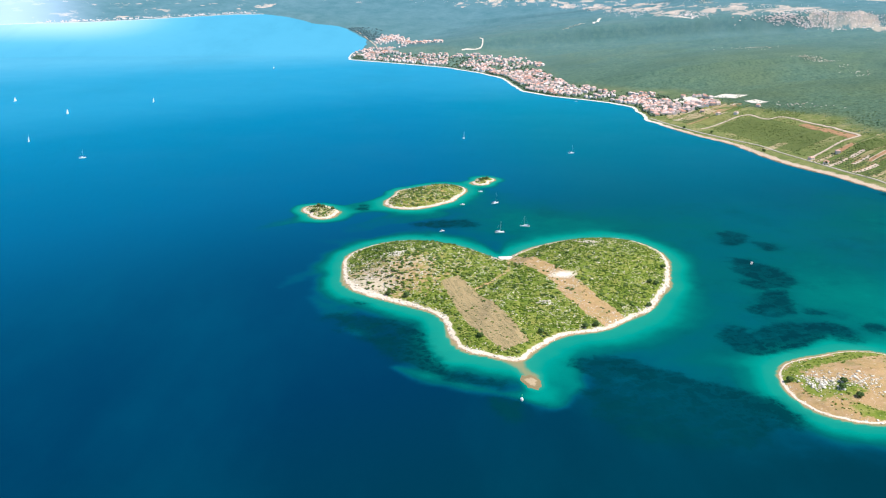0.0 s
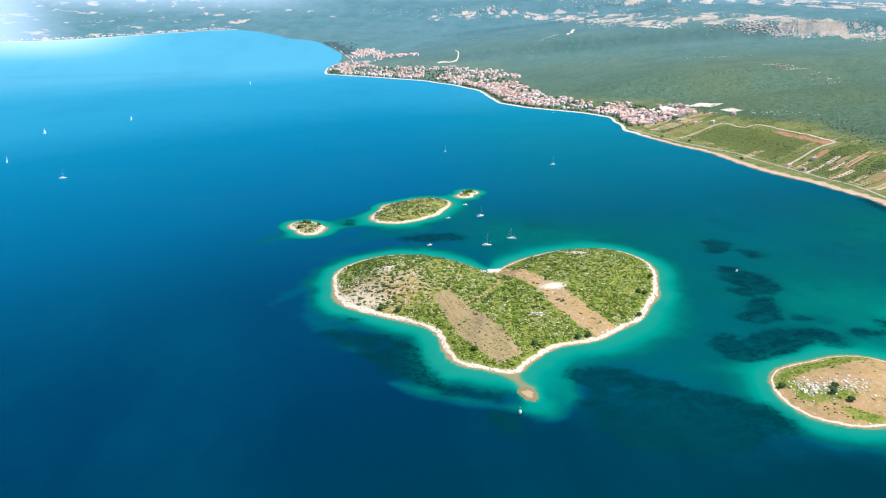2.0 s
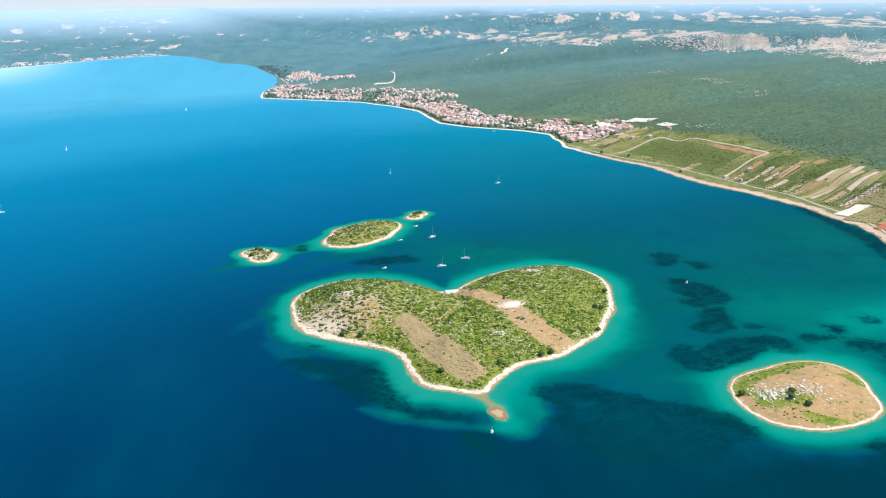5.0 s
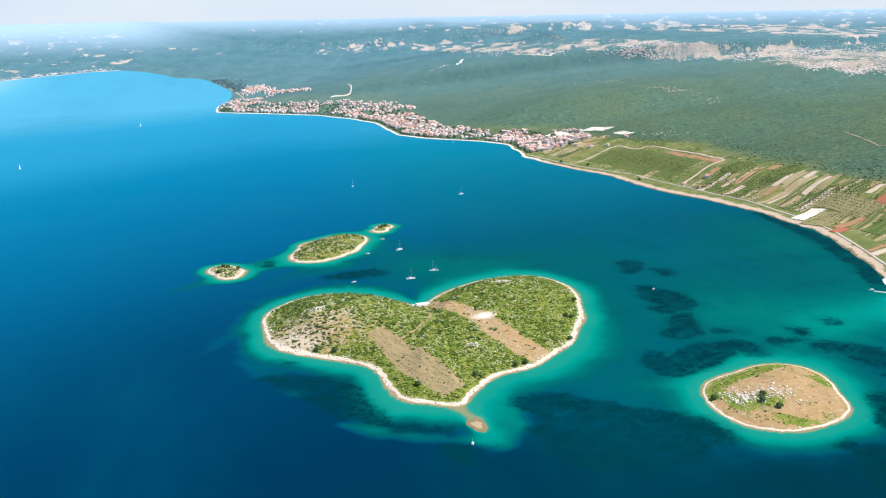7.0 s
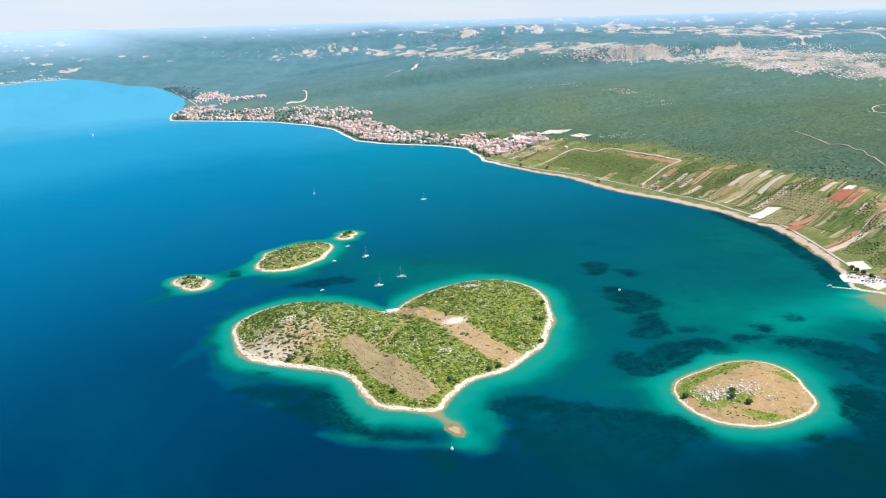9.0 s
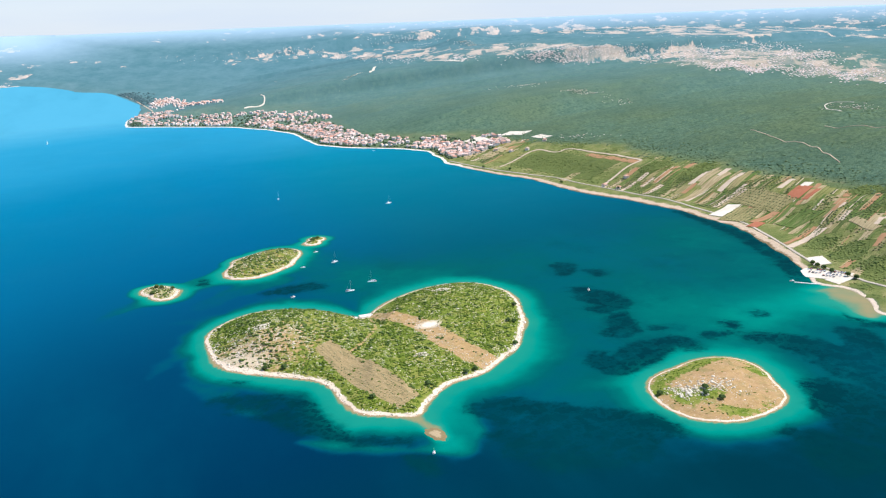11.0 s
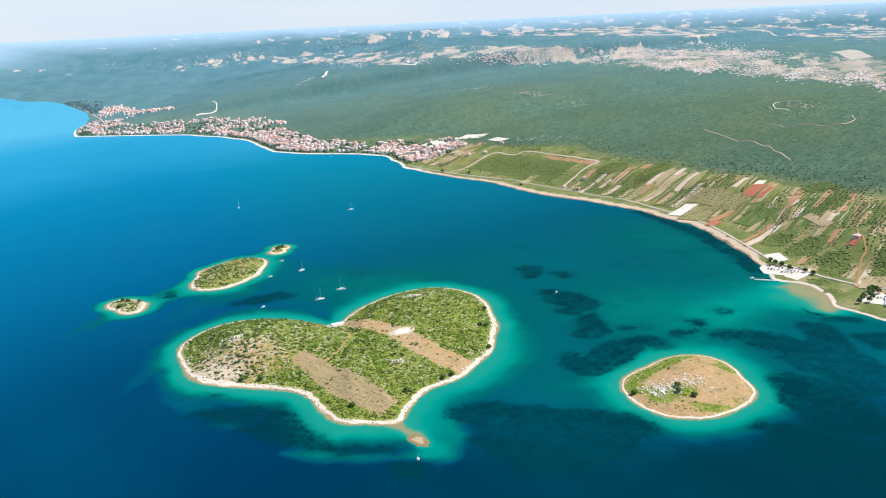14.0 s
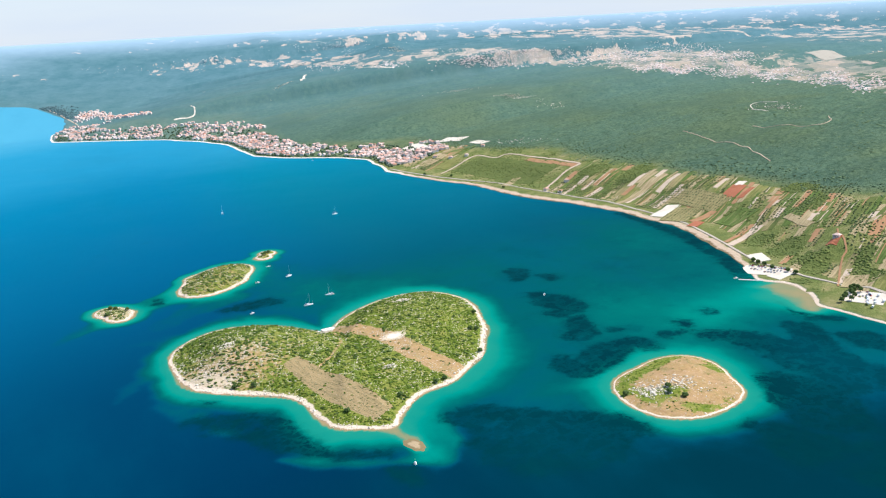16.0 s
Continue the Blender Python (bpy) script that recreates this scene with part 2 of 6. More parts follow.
def island_material():
    """Scrub ground with limestone, dry plots and a bleached rock shore."""
    n = Nodes("island_ground")
    edge = n.math("ADD", n.attr("edge"), n.math("MULTIPLY_ADD", n.noise(9, 5, 0.7), 9.0, -4.5))
    grain = n.noise(1.4, 5, 0.7)
    green = n.ramp(n.noise(11, 5, 0.65), (0.3, (0.085, 0.138, 0.014)), (0.5, (0.155, 0.195, 0.026)), (0.7, (0.27, 0.250, 0.070)))
    green = n.mix(n.math("MULTIPLY", n.step(n.noise(2.6, 4, 0.7), 0.57, 0.66), 0.45), green, (0.44, 0.37, 0.17))
    straw = n.mix(n.noise(5, 5, 0.7), (0.33, 0.205, 0.082), (0.47, 0.315, 0.145))
    straw = n.mix(n.math("MULTIPLY", n.step(n.noise(13, 5, 0.7), 0.48, 0.66), 0.7), straw, (0.22, 0.20, 0.075))
    straw = n.mix(n.math("MULTIPLY", n.step(n.noise(8, 6, 0.75), 0.52, 0.7), 0.6), straw, (0.50, 0.35, 0.22))
    straw = n.mix(n.math("MULTIPLY", n.step(n.noise(1.1, 3, 0.7), 0.6, 0.7), 0.5), straw, (0.16, 0.15, 0.055))
    straw = n.mix(n.math("MULTIPLY", n.step(n.noise(3.2, 6, 0.75), 0.5, 0.62), 0.45), straw, (0.26, 0.165, 0.095))
    straw = n.mix(n.math("MULTIPLY", n.step(n.noise(22, 5, 0.65), 0.46, 0.58), 0.4), straw, (0.42, 0.265, 0.15))
    straw = n.mix(n.math("MULTIPLY", n.step(n.noise(6, 6, 0.72), 0.5, 0.62), 0.4), straw, (0.25, 0.165, 0.065))
    straw = n.mix(n.math("MULTIPLY", n.step(n.noise(2.2, 3, 0.6), 0.6, 0.68), 0.55), straw, (0.62, 0.50, 0.36))
    soil = n.mix(n.noise(2.4, 5, 0.75), (0.25, 0.180, 0.085), (0.41, 0.305, 0.155))
    soil = n.mix(n.math("MULTIPLY", n.step(n.noise(1, 4, 0.6, n.oriented(18, 1.8, 109, 9)), 0.46, 0.6), 0.6), soil, (0.185, 0.155, 0.070))
    soil = n.mix(n.math("MULTIPLY", n.step(n.noise(1.3, 3, 0.7), 0.58, 0.68), 0.5), soil, (0.58, 0.50, 0.38))
    rock = n.mix(grain, (0.48, 0.38, 0.26), (0.72, 0.60, 0.46))
    c = n.mix(n.step(n.math("ADD", n.attr("straw"), n.math("MULTIPLY_ADD", n.noise(5, 6, 0.72), 1.7, -0.85)), 0.4, 0.62), green, straw)
    c = n.mix(n.step(n.math("ADD", n.attr("plot"), n.math("MULTIPLY_ADD", n.noise(4, 3), 0.4, -0.2)), 0.45, 0.55), c, soil)
    stones = n.math("ADD", n.attr("stone"), n.math("MULTIPLY_ADD", n.noise(3.5, 5, 0.72), 1.2, -0.6))
    c = n.mix(n.math("MULTIPLY", n.step(stones, 0.52, 0.8), 0.8), c, rock)
    c = n.mix(n.step(stones, 0.95, 1.35), c, n.mix(grain, (0.66, 0.52, 0.38), (0.86, 0.78, 0.68)))
    shore = n.mix(n.noise(3, 4, 0.7), (0.55, 0.42, 0.30), (0.82, 0.70, 0.57))
    shore = n.mix(n.math("MULTIPLY", n.step(n.noise(15, 5, 0.7), 0.50, 0.68), 0.40), shore, (0.46, 0.33, 0.21))
    c = n.mix(n.step(edge, 6.4, 4.8), c, shore)
    wet = n.mix(n.noise(2, 4, 0.7), (0.25, 0.165, 0.085), (0.44, 0.32, 0.185))
    c = n.mix(n.step(edge, 2.2, 0.6), c, wet)
    n.bump(n.math("ADD", grain, n.noise(4, 4)), 0.5, 0.5)
    return n.done(c, 0.95, 0.15)


def ground_material():
    """Mainland: beach, olive land, maquis, and the hazy plain inland."""
    n = Nodes("mainland_ground")
    wood = n.ramp(n.noise(16, 8, 0.78), (0.36, (0.064, 0.122, 0.080)), (0.5, (0.092, 0.158, 0.100)), (0.64, (0.138, 0.208, 0.118)))
    wood = n.mix(n.math("MULTIPLY", n.step(n.noise(320, 5, 0.6), 0.42, 0.66), 0.6), wood, (0.125, 0.165, 0.072))
    # crowns: seams between rounded clumps of leaves darkened as painted shade
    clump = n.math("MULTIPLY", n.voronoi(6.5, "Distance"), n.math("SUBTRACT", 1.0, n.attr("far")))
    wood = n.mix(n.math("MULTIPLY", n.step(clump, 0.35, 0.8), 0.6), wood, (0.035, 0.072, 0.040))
    wood = n.mix(n.math("MULTIPLY", n.step(n.noise(190, 6, 0.62), 0.46, 0.62), 0.35), wood, (0.052, 0.098, 0.062))
    pale = n.step(n.noise(60, 6, 0.75), 0.66, 0.74)
    wood = n.mix(n.math("MULTIPLY", pale, 0.30), wood, (0.34, 0.32, 0.24))
    farm = n.ramp(n.noise(34, 6, 0.7), (0.3, (0.100, 0.138, 0.038)), (0.5, (0.170, 0.195, 0.060)), (0.7, (0.34, 0.285, 0.135)))
    cells = n.voronoi(1, "Color", where=n.oriented(62, 40, 57))
    fields = n.ramp(cells, (0.0, (0.08, 0.14, 0.12)), (0.3, (0.11, 0.17, 0.13)), (0.42, (0.36, 0.30, 0.22)), (0.55, (0.46, 0.37, 0.29)), (0.64, (0.13, 0.19, 0.14)), (0.85, (0.34, 0.30, 0.23)), (1.0, (0.10, 0.16, 0.14)))
    belt = n.step(n.math("ADD", n.attr("plain"), n.math("MULTIPLY_ADD", n.noise(1, 6, 0.65, n.oriented(80, 75, 57)), 2.4, -1.2)), 0.5, 0.60)
    # haze painted into the land colour: bluer by far, paler towards rim
    hazed_wood = n.mix(n.step(n.noise(1, 8, 0.75, n.oriented(70, 70, 57)), 0.2, 0.8), (0.050, 0.150, 0.180), (0.115, 0.225, 0.262))
    hazed_field = n.mix(n.step(n.noise(1, 5, 0.7, n.oriented(45, 35, 57)), 0.3, 0.65), (0.26, 0.29, 0.285), (0.58, 0.465, 0.385))
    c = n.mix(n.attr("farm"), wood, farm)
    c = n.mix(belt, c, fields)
    c = n.mix(n.attr("far"), c, n.mix(belt, hazed_wood, hazed_field))
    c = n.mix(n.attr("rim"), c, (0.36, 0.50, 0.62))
    beach = n.mix(n.noise(5, 5, 0.7), (0.45, 0.33, 0.225), (0.64, 0.50, 0.37))
    beach = n.mix(n.attr("pale"), beach, (0.78, 0.68, 0.57))
    edge = n.math("ADD", n.attr("edge"), n.math("MULTIPLY_ADD", n.noise(24, 5, 0.7), 14.0, -7.0))
    c = n.mix(n.step(edge, 11, 8), c, beach)
    c = n.mix(n.math("MULTIPLY", n.step(edge, 3.2, 0.8), n.math("SUBTRACT", 1.0, n.attr("pale"))), c, (0.20, 0.145, 0.08))
    n.bump(n.noise(7, 6, 0.7), n.math("MULTIPLY_ADD", n.attr("far"), -0.9, 0.9), 3.0)
    return n.done(c, 0.95, 0.1)


def leaf_material(name, dark, light, warm):
    n = Nodes(name)
    c = n.mix(n.random(), dark, light)
    c = n.mix(n.math("MULTIPLY", n.step(n.noise(14, 4, 0.6), 0.45, 0.7), 0.6), c, warm)
    c = n.mix(n.math("MULTIPLY", n.noise(0.8, 4, 0.7), 0.5), c, tuple(v * 0.5 for v in dark))
    n.bump(n.noise(0.6, 4, 0.75), 0.6, 0.4)
    return n.done(c, 0.8, 0.15)


WATER, ISLAND, GROUND = water_material(), island_material(), ground_material()
SCRUB = leaf_material("scrub_leaves", (0.066, 0.118, 0.010), (0.136, 0.200, 0.018), (0.180, 0.205, 0.034))
DARK_SCRUB = leaf_material("dark_scrub_leaves", (0.050, 0.088, 0.016), (0.095, 0.150, 0.028), (0.125, 0.155, 0.042))
MAQUIS = leaf_material("maquis_leaves", (0.095, 0.155, 0.078), (0.150, 0.225, 0.115), (0.165, 0.215, 0.092))
OLIVE = leaf_material("olive_leaves", (0.105, 0.155, 0.058), (0.175, 0.222, 0.088), (0.18, 0.215, 0.088))
PINE = leaf_material("tree_leaves", (0.050, 0.092, 0.024), (0.100, 0.150, 0.042), (0.105, 0.14, 0.04))
# pine green with the distance haze mixed into the leaf colour
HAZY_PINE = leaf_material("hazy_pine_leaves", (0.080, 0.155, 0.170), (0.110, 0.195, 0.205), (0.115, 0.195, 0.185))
GARDEN = leaf_material("garden_tree_leaves", (0.060, 0.105, 0.062), (0.110, 0.165, 0.095), (0.12, 0.16, 0.08))
BARK = plain("bark", (0.12, 0.085, 0.055), 0.9, 0.3, 0.3, 0.1)


# ---------------------------------------------------------------- plan of the land
def outline(theta, waves):
    """Radius of a shore as a few waves round its middle."""
    r = np.full_like(theta, waves[0])
    for k in range(1, (len(waves) + 1) // 2):
        r = r + waves[2 * k - 1] * np.cos(k * theta) + waves[2 * k] * np.sin(k * theta)
    if len(waves) > 20:         # the heart's sharper tip
        off = np.angle(np.exp(1j * (theta + 1.655)))
        r = r + 8 * np.exp(-(off / 0.045) ** 2) - 9 * np.exp(-((off + 0.15) / 0.075) ** 2)
    return r


def blob(x, y, cx, cy, a, b, turn):
    c, s = math.cos(radians(turn)), math.sin(radians(turn))
    u, v = ((x - cx) * c + (y - cy) * s) / a, (-(x - cx) * s + (y - cy) * c) / b
    return np.exp(-(u * u + v * v) * 0.9)


ISLES = {
    "heart": ((118.5, 872.4), (156.4, 1.1, -11.7, 20.2, 6.3, -4.2, 37.3, -9.4, -5.9, -6.7, -11.5, 1.4, 6.7, 3.3, -0.4, -0.9, -4.2, -0.8, 1.3,
                               0.7, 2.5, 0.6, -1.7, -0.5, -0.8)),
    "east": ((359.2, 626.2), (62.4, -0.7, -1.1, -0.5, 7.9, -2.1, 1.9, -2.8, -0.6)),
    "west": ((35.2, 1219.6), (58.5, -0.2, 0.4, -8.4, 14.9, 0.4, 1.0, -3.9, -3.4)),
    "tiny": ((121.8, 1315.0), (19.0, 0.5, 0.2, -5.4, 6.1)),
    "small": ((-101.8, 1130.8), (27.2, 0.2, 0.8, -5.4, -4.0, 0.2, 1.3, 1.6, 0.7)),
}


def off_isle(name, x, y):
    """Metres from an isle's shore, negative on land."""
    (cx, cy), waves = ISLES[name]
    dx, dy = x - cx, y - cy
    r, th = np.hypot(dx, dy), np.arctan2(dy, dx)
    R = outline(th, waves)
    slope = (outline(th + 0.02, waves) - outline(th - 0.02, waves)) / 0.04 / R
    return (r - R) / np.sqrt(1 + np.minimum(slope, 2) ** 2)


# the mainland's shore: x for each y
COAST = [(-1600, 1300), (-600, 980), (0, 860), (400, 730), (560, 670), (660, 642), (735, 624), (772, 646), (814, 655), (840, 636),
         (863, 645), (915, 671), (972, 690), (1046, 710), (1122, 724), (1184, 718), (1262, 714), (1386, 678), (1439, 648), (1529, 622),
         (1637, 612), (1722, 574), (1826, 537), (1918, 523), (2110, 536), (2186, 487), (2289, 366), (2373, 310), (2471, 298), (2664, 284),
         (2812, 223), (2941, 136), (3102, -92), (3164, -197), (3340, -196), (3420, -160), (3520, -141), (3610, -152), (3725, -202), (3800, -236), (3850, -280), (3872, -380), (3930, -430), (3985, -510), (4015, -620), (4090, -900), (4300, -1500), (5250, -3000)]
_cy, _cx = np.array([p[0] for p in COAST], float), np.array([p[1] for p in COAST], float)


def coast_x(y):
    y = np.asarray(y, float)
    base = sum(np.interp(y + k * 9.0, _cy, _cx) for k in (-1, 0, 1)) / 3
    return base + 9 * (vnoise(y, y * 0, 60, 5) - 0.5) + 4 * (vnoise(y, y * 0, 17, 6) - 0.5)


def inland(x, y):
    """Metres from the mainland's shore, positive on land."""
    slope = (coast_x(y + 15.0) - coast_x(y - 15.0)) / 30.0
    return (np.asarray(x, float) - coast_x(y)) / np.sqrt(1 + slope ** 2)


def crest(bearing):
    """Degrees below the horizon at which the wooded ridge ends and the plain begins, seen from the strait."""
    return np.interp(bearing, [7.5, 10.8, 14.2, 18.4, 23, 27.2, 31.6, 34.9, 38.2, 41.4, 46.3], [2.51, 2.67, 2.78, 2.81, 2.91, 3.26, 3.56, 3.87, 4.20, 4.49, 5.26])


def far_lift(r):
    """Rise of the sea towards its horizon, which is drawn in to 4.9 km."""
    r = np.asarray(r, float)
    return np.where(r > 3300, 300 * (1 - r * (1 - (r - 3300) / 1600) / 3300), 0.0)


def land_z(x, y):
    x, y = np.asarray(x, float), np.asarray(y, float)
    d = inland(x, y)
    steep = np.interp(y, [600, 1300, 1900], [0.34, 0.34, 0.19])
    up = np.maximum(d - 26, 0)
    z = 180 * (1 - np.exp(-up * steep / 180)) * (0.25 + 0.75 * smooth(0, 110, up))
    z = z + np.clip(d, -30, 26) * 0.11
    r = np.hypot(x + 55, y + 4)
    z = z + 34 * (fractal(x, y, 620, 11, 3) - 0.5) * smooth(150, 700, d) * smooth(3500, 2400, r)
    bearing = np.degrees(np.arctan2(x + 55, y + 4))
    top = np.interp(bearing, [20, 32, 45], [270, 230, 190])
    rise = smooth(2500, 4900, r) * smooth(0, 2000, d)
    z = z + (top - z) * rise
    # the farthest land stands nearer and higher than it does, as the sea does
    z = np.where(d > -30, np.maximum(z, np.minimum(far_lift(r), 285) + np.clip(d, 0, 40) * 0.12 + np.clip(d, -30, 0) * 0.6), z)
    z = z + 34 * blob(x, y, 1190, 3800, 90, 110, 0) + 16 * blob(x, y, 810, 4620, 90, 90, 0)
    return z


# ---------------------------------------------------------------- sea
def axis(*stretches):
    out = [stretches[0][0]]
    for a, b, step in stretches:
        out += list(np.linspace(a, b, max(2, int((b - a) / step)) + 1)[1:])
    return np.array(out)


def along(x, y, chains):
    """Metres inside the widest of some winding patches; each is a chain of x, y, half width. Negative outside."""
    v = np.full_like(x, -1e9)
    for chain in chains:
        for (ax, ay, aw), (bx, by, bw) in zip(chain, chain[1:]):
            t = np.clip(((x - ax) * (bx - ax) + (y - ay) * (by - ay)) / ((bx - ax) ** 2 + (by - ay) ** 2), 0, 1)
            v = np.maximum(v, aw + (bw - aw) * t - np.hypot(x - ax - t * (bx - ax), y - ay - t * (by - ay)))
    return v


BANKS = [  # shallow banks: x, y, half widths, turn in degrees, how much of the depth they take
    (437, 830, 95, 65, 0, 0.34), (490, 755, 90, 50, 30, 0.5), (585, 790, 80, 50, 0, 0.42), (288, 668, 42, 13, 0, 0.35), (94, 1275, 16, 26, -35, 0.8),
    (-110, 1085, 70, 14, 25, 0.3), (70, 1200, 110, 70, 50, 0.35), (-30, 1150, 120, 40, 30, 0.42), (618, 786, 38, 38, 0, 0.7), (614, 750, 30, 28, 0, 0.7), (612, 724, 10, 14, 0, 0.7), (130, 1080, 130, 80, 0, 0.35), (640, 1050, 70, 260, 0, 0.2),
]
# pale sand under clear water, with the share of depth that is left there
SAND = [
    ([(0, 656, 1), (23, 641, 3), (54, 621, 5), (80, 610, 8), (102, 604, 12)], 0.40),
    ([(-52, 920, 14), (-81, 904, 14), (-100, 873, 10), (-114, 843, 5)], 0.66),
    ([(-81, 812, 5), (-62, 775, 9), (-47, 773, 6)], 0.62), ([(-41, 736, 4), (-30, 726, 6)], 0.6),
    ([(118, 690, 21), (125, 652, 21), (121, 612, 16), (118, 596, 13)], 0.36), ([(108, 602, 15), (112, 588, 8)], 0.55),
    ([(-85, 1140, 22), (-20, 1176, 26), (20, 1190, 24)], 0.42), ([(-112, 1112, 18), (-150, 1075, 12), (-172, 1040, 6)], 0.62), ([(-60, 1050, 14), (-20, 1092, 18), (40, 1122, 20)], 0.66), ([(84, 1262, 4), (106, 1292, 4)], 0.14), ([(-55, 1000, 18), (-90, 1000, 10)], 0.7),
]
REEF = [[(92, 677, 8), (99, 656, 3), (104, 640, 7), (105, 622, 5)]]
# dark sea grass
SOUTH_GRASS = [
    [(-55, 767, 6), (-31, 746, 14), (-9, 730, 21), (7, 713, 21), (15, 685, 19), (28, 660, 7)], [(27, 656, 4), (50, 637, 3.5), (78, 626, 2.5)],
    [(74, 596, 3), (82, 584, 6), (85, 573, 4)], [(80, 590, 4), (88, 590, 3)], [(-38, 811, 2), (-30, 801, 3.5)],
    [(152, 662, 8), (171, 653, 22), (187, 632, 28), (210, 614, 28), (240, 590, 30), (275, 580, 22)], [(154, 606, 10), (165, 586, 20), (185, 563, 26), (235, 560, 28)],
]
CHANNEL_GRASS = [
    [(390, 1008, 7), (402, 1036, 10)], [(422, 1000, 4), (428, 984, 4)], [(377, 928, 10), (383, 901, 19), (389, 870, 15)], [(360, 866, 5), (369, 854, 7)], [(376, 834, 4), (359, 791, 10), (345, 784, 9)],
    [(379, 738, 8), (357, 734, 15), (322, 710, 19), (302, 697, 12), (298, 723, 12)], [(370, 745, 6), (387, 740, 9), (394, 714, 4)],
    [(428, 741, 3), (433, 740, 3)], [(442, 737, 3), (448, 737, 3)], [(390, 782, 2), (394, 782, 3)], [(466, 758, 2), (466, 764, 3)], [(510, 778, 3), (514, 778, 3)],
]
EAST_GRASS = [
    [(460, 720, 4), (482, 708, 10), (494, 679, 18), (500, 646, 24), (507, 609, 30), (513, 567, 32)], [(441, 584, 20), (443, 555, 34), (431, 511, 27)],
    [(363, 526, 4), (370, 514, 13), (375, 483, 25)], [(416, 453, 14), (400, 420, 30)], [(588, 633, 18), (603, 607, 18)], [(540, 640, 14), (560, 690, 12)],
]
SHORE_GRASS = [
    [(706, 1250, 5), (708, 1148, 8), (694, 1037, 12), (664, 926, 12), (634, 862, 6)], [(625, 815, 5), (626, 804, 4)], [(604, 773, 2), (595, 726, 4), (590, 708, 6), (612, 692, 4)],
    [(-48, 1163, 4), (-48, 1150, 5)], [(30, 1075, 10), (80, 1080, 14)],
]


def sea():
    xs = axis((-6000, -2400, 300), (-2400, -900, 50), (-900, -260, 20), (-260, 780, 3.6), (780, 2000, 200))
    ys = axis((-2500, 300, 250), (300, 480, 30), (480, 1360, 3.6), (1360, 2300, 18), (2300, 3300, 25), (3300, 4300, 20), (4300, 5200, 50))
    X, Y = np.meshgrid(xs, ys)
    deep = np.full_like(X, 1.0)
    deep *= 1 - 0.50 * smooth(0, 240, X + 0.15 * (Y - 800)) * smooth(1900, 900, Y) * smooth(450, 620, Y + 0.12 * (X - 400))
    for cx, cy, a, b, turn, much in BANKS:
        deep *= 1 - much * blob(X, Y, cx, cy, a, b, turn)
    deep *= 0.92 + 0.25 * (fractal(X, Y, 90, 3) - 0.5)
    wander = 22 * (fractal(X, Y, 42, 18) - 0.5)
    for chain, left in SAND:
        deep *= 1 - (1 - left) * smooth(-9, 7, along(X, Y, [chain]) + wander)
    # a pale shelf round each islet, then the drop
    for isle, reach in (("heart", 19 + 11 * smooth(900, 720, Y)), ("east", 22), ("west", 14), ("tiny", 10), ("small", 13)):
        off = off_isle(isle, X, Y)
        d = np.maximum(off - 0.8 + (5 + 12 * smooth(4, 30, off)) * (fractal(X, Y, 34, 8) - 0.5), 0)
        shelf = 0.075 * smooth(0, 3, d) + 0.065 * np.clip(d / reach, 0, 1)
        k = np.clip(d / reach - 0.5, 0, 1.5) / 1.5
        k = k * k * (3 - 2 * k)
        deep = shelf * (1 - k) + deep * k
    deep = deep * (1 - 0.85 * smooth(-7, 3, along(X, Y, REEF) + 0.4 * wander))
    d = np.maximum(-inland(X, Y), 0)
    deep = deep * (1 - np.interp(Y, [700, 860, 930, 1280, 1500, 2000], [0.6, 0.6, 0.1, 0.1, 0.6, 0.92]) * np.exp(-d / np.interp(Y, [1200, 2000], [12, 26])) * (0.35 + 0.65 * vnoise(X, Y, 130, 2)))
    deep *= 1 - 0.90 * smooth(46, 8, d + 2 * wander * smooth(0, 20, d)) * smooth(690, 735, Y) * smooth(845, 815, Y)
    weed = np.clip(np.maximum(along(X, Y, SOUTH_GRASS + SHORE_GRASS), 3 + along(X, Y, CHANNEL_GRASS + EAST_GRASS)) / 24, -1, 1)
    V = np.stack([X.ravel(), Y.ravel(), np.minimum(far_lift(np.hypot(X + 55, Y + 4)), 245).ravel()], 1)
    # how much painted glare and haze the sea takes, growing with distance
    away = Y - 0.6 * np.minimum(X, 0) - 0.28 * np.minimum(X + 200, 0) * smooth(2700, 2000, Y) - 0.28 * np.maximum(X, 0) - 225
    glare = 0.85 * np.interp(away, [200, 430, 760, 1060, 1680, 2250, 3300], [0, 0.065, 0.175, 0.31, 0.58, 0.82, 0.97])
    glare = glare + 0.15 * smooth(3300, 4250, np.hypot(X + 55, Y + 4)) * smooth(-10, -19, np.degrees(np.arctan2(X + 55, Y + 4)))
    ob = mesh_object("water", V, grid_faces(len(ys), len(xs)), WATER, {"depth": np.clip(deep, 0, 1).ravel(), "weed": weed.ravel(), "glare": glare.ravel(), "strait": (0.85 * smooth(-20, 330, X) * smooth(3000, 1700, Y)).ravel()})
    tagged(ob, "calm clear sea, turquoise shallows over sand and dark sea grass", "sea", kind="structure")


sea()


# ---------------------------------------------------------------- mainland
def farm_limit(y):
    return np.interp(y, [400, 700, 912, 1072, 1318, 1450, 1728, 1850, 2150, 2500, 2950, 3200, 3350], [420, 320, 240, 185, 172, 195, 225, 215, 160, 110, 190, 300, 60])


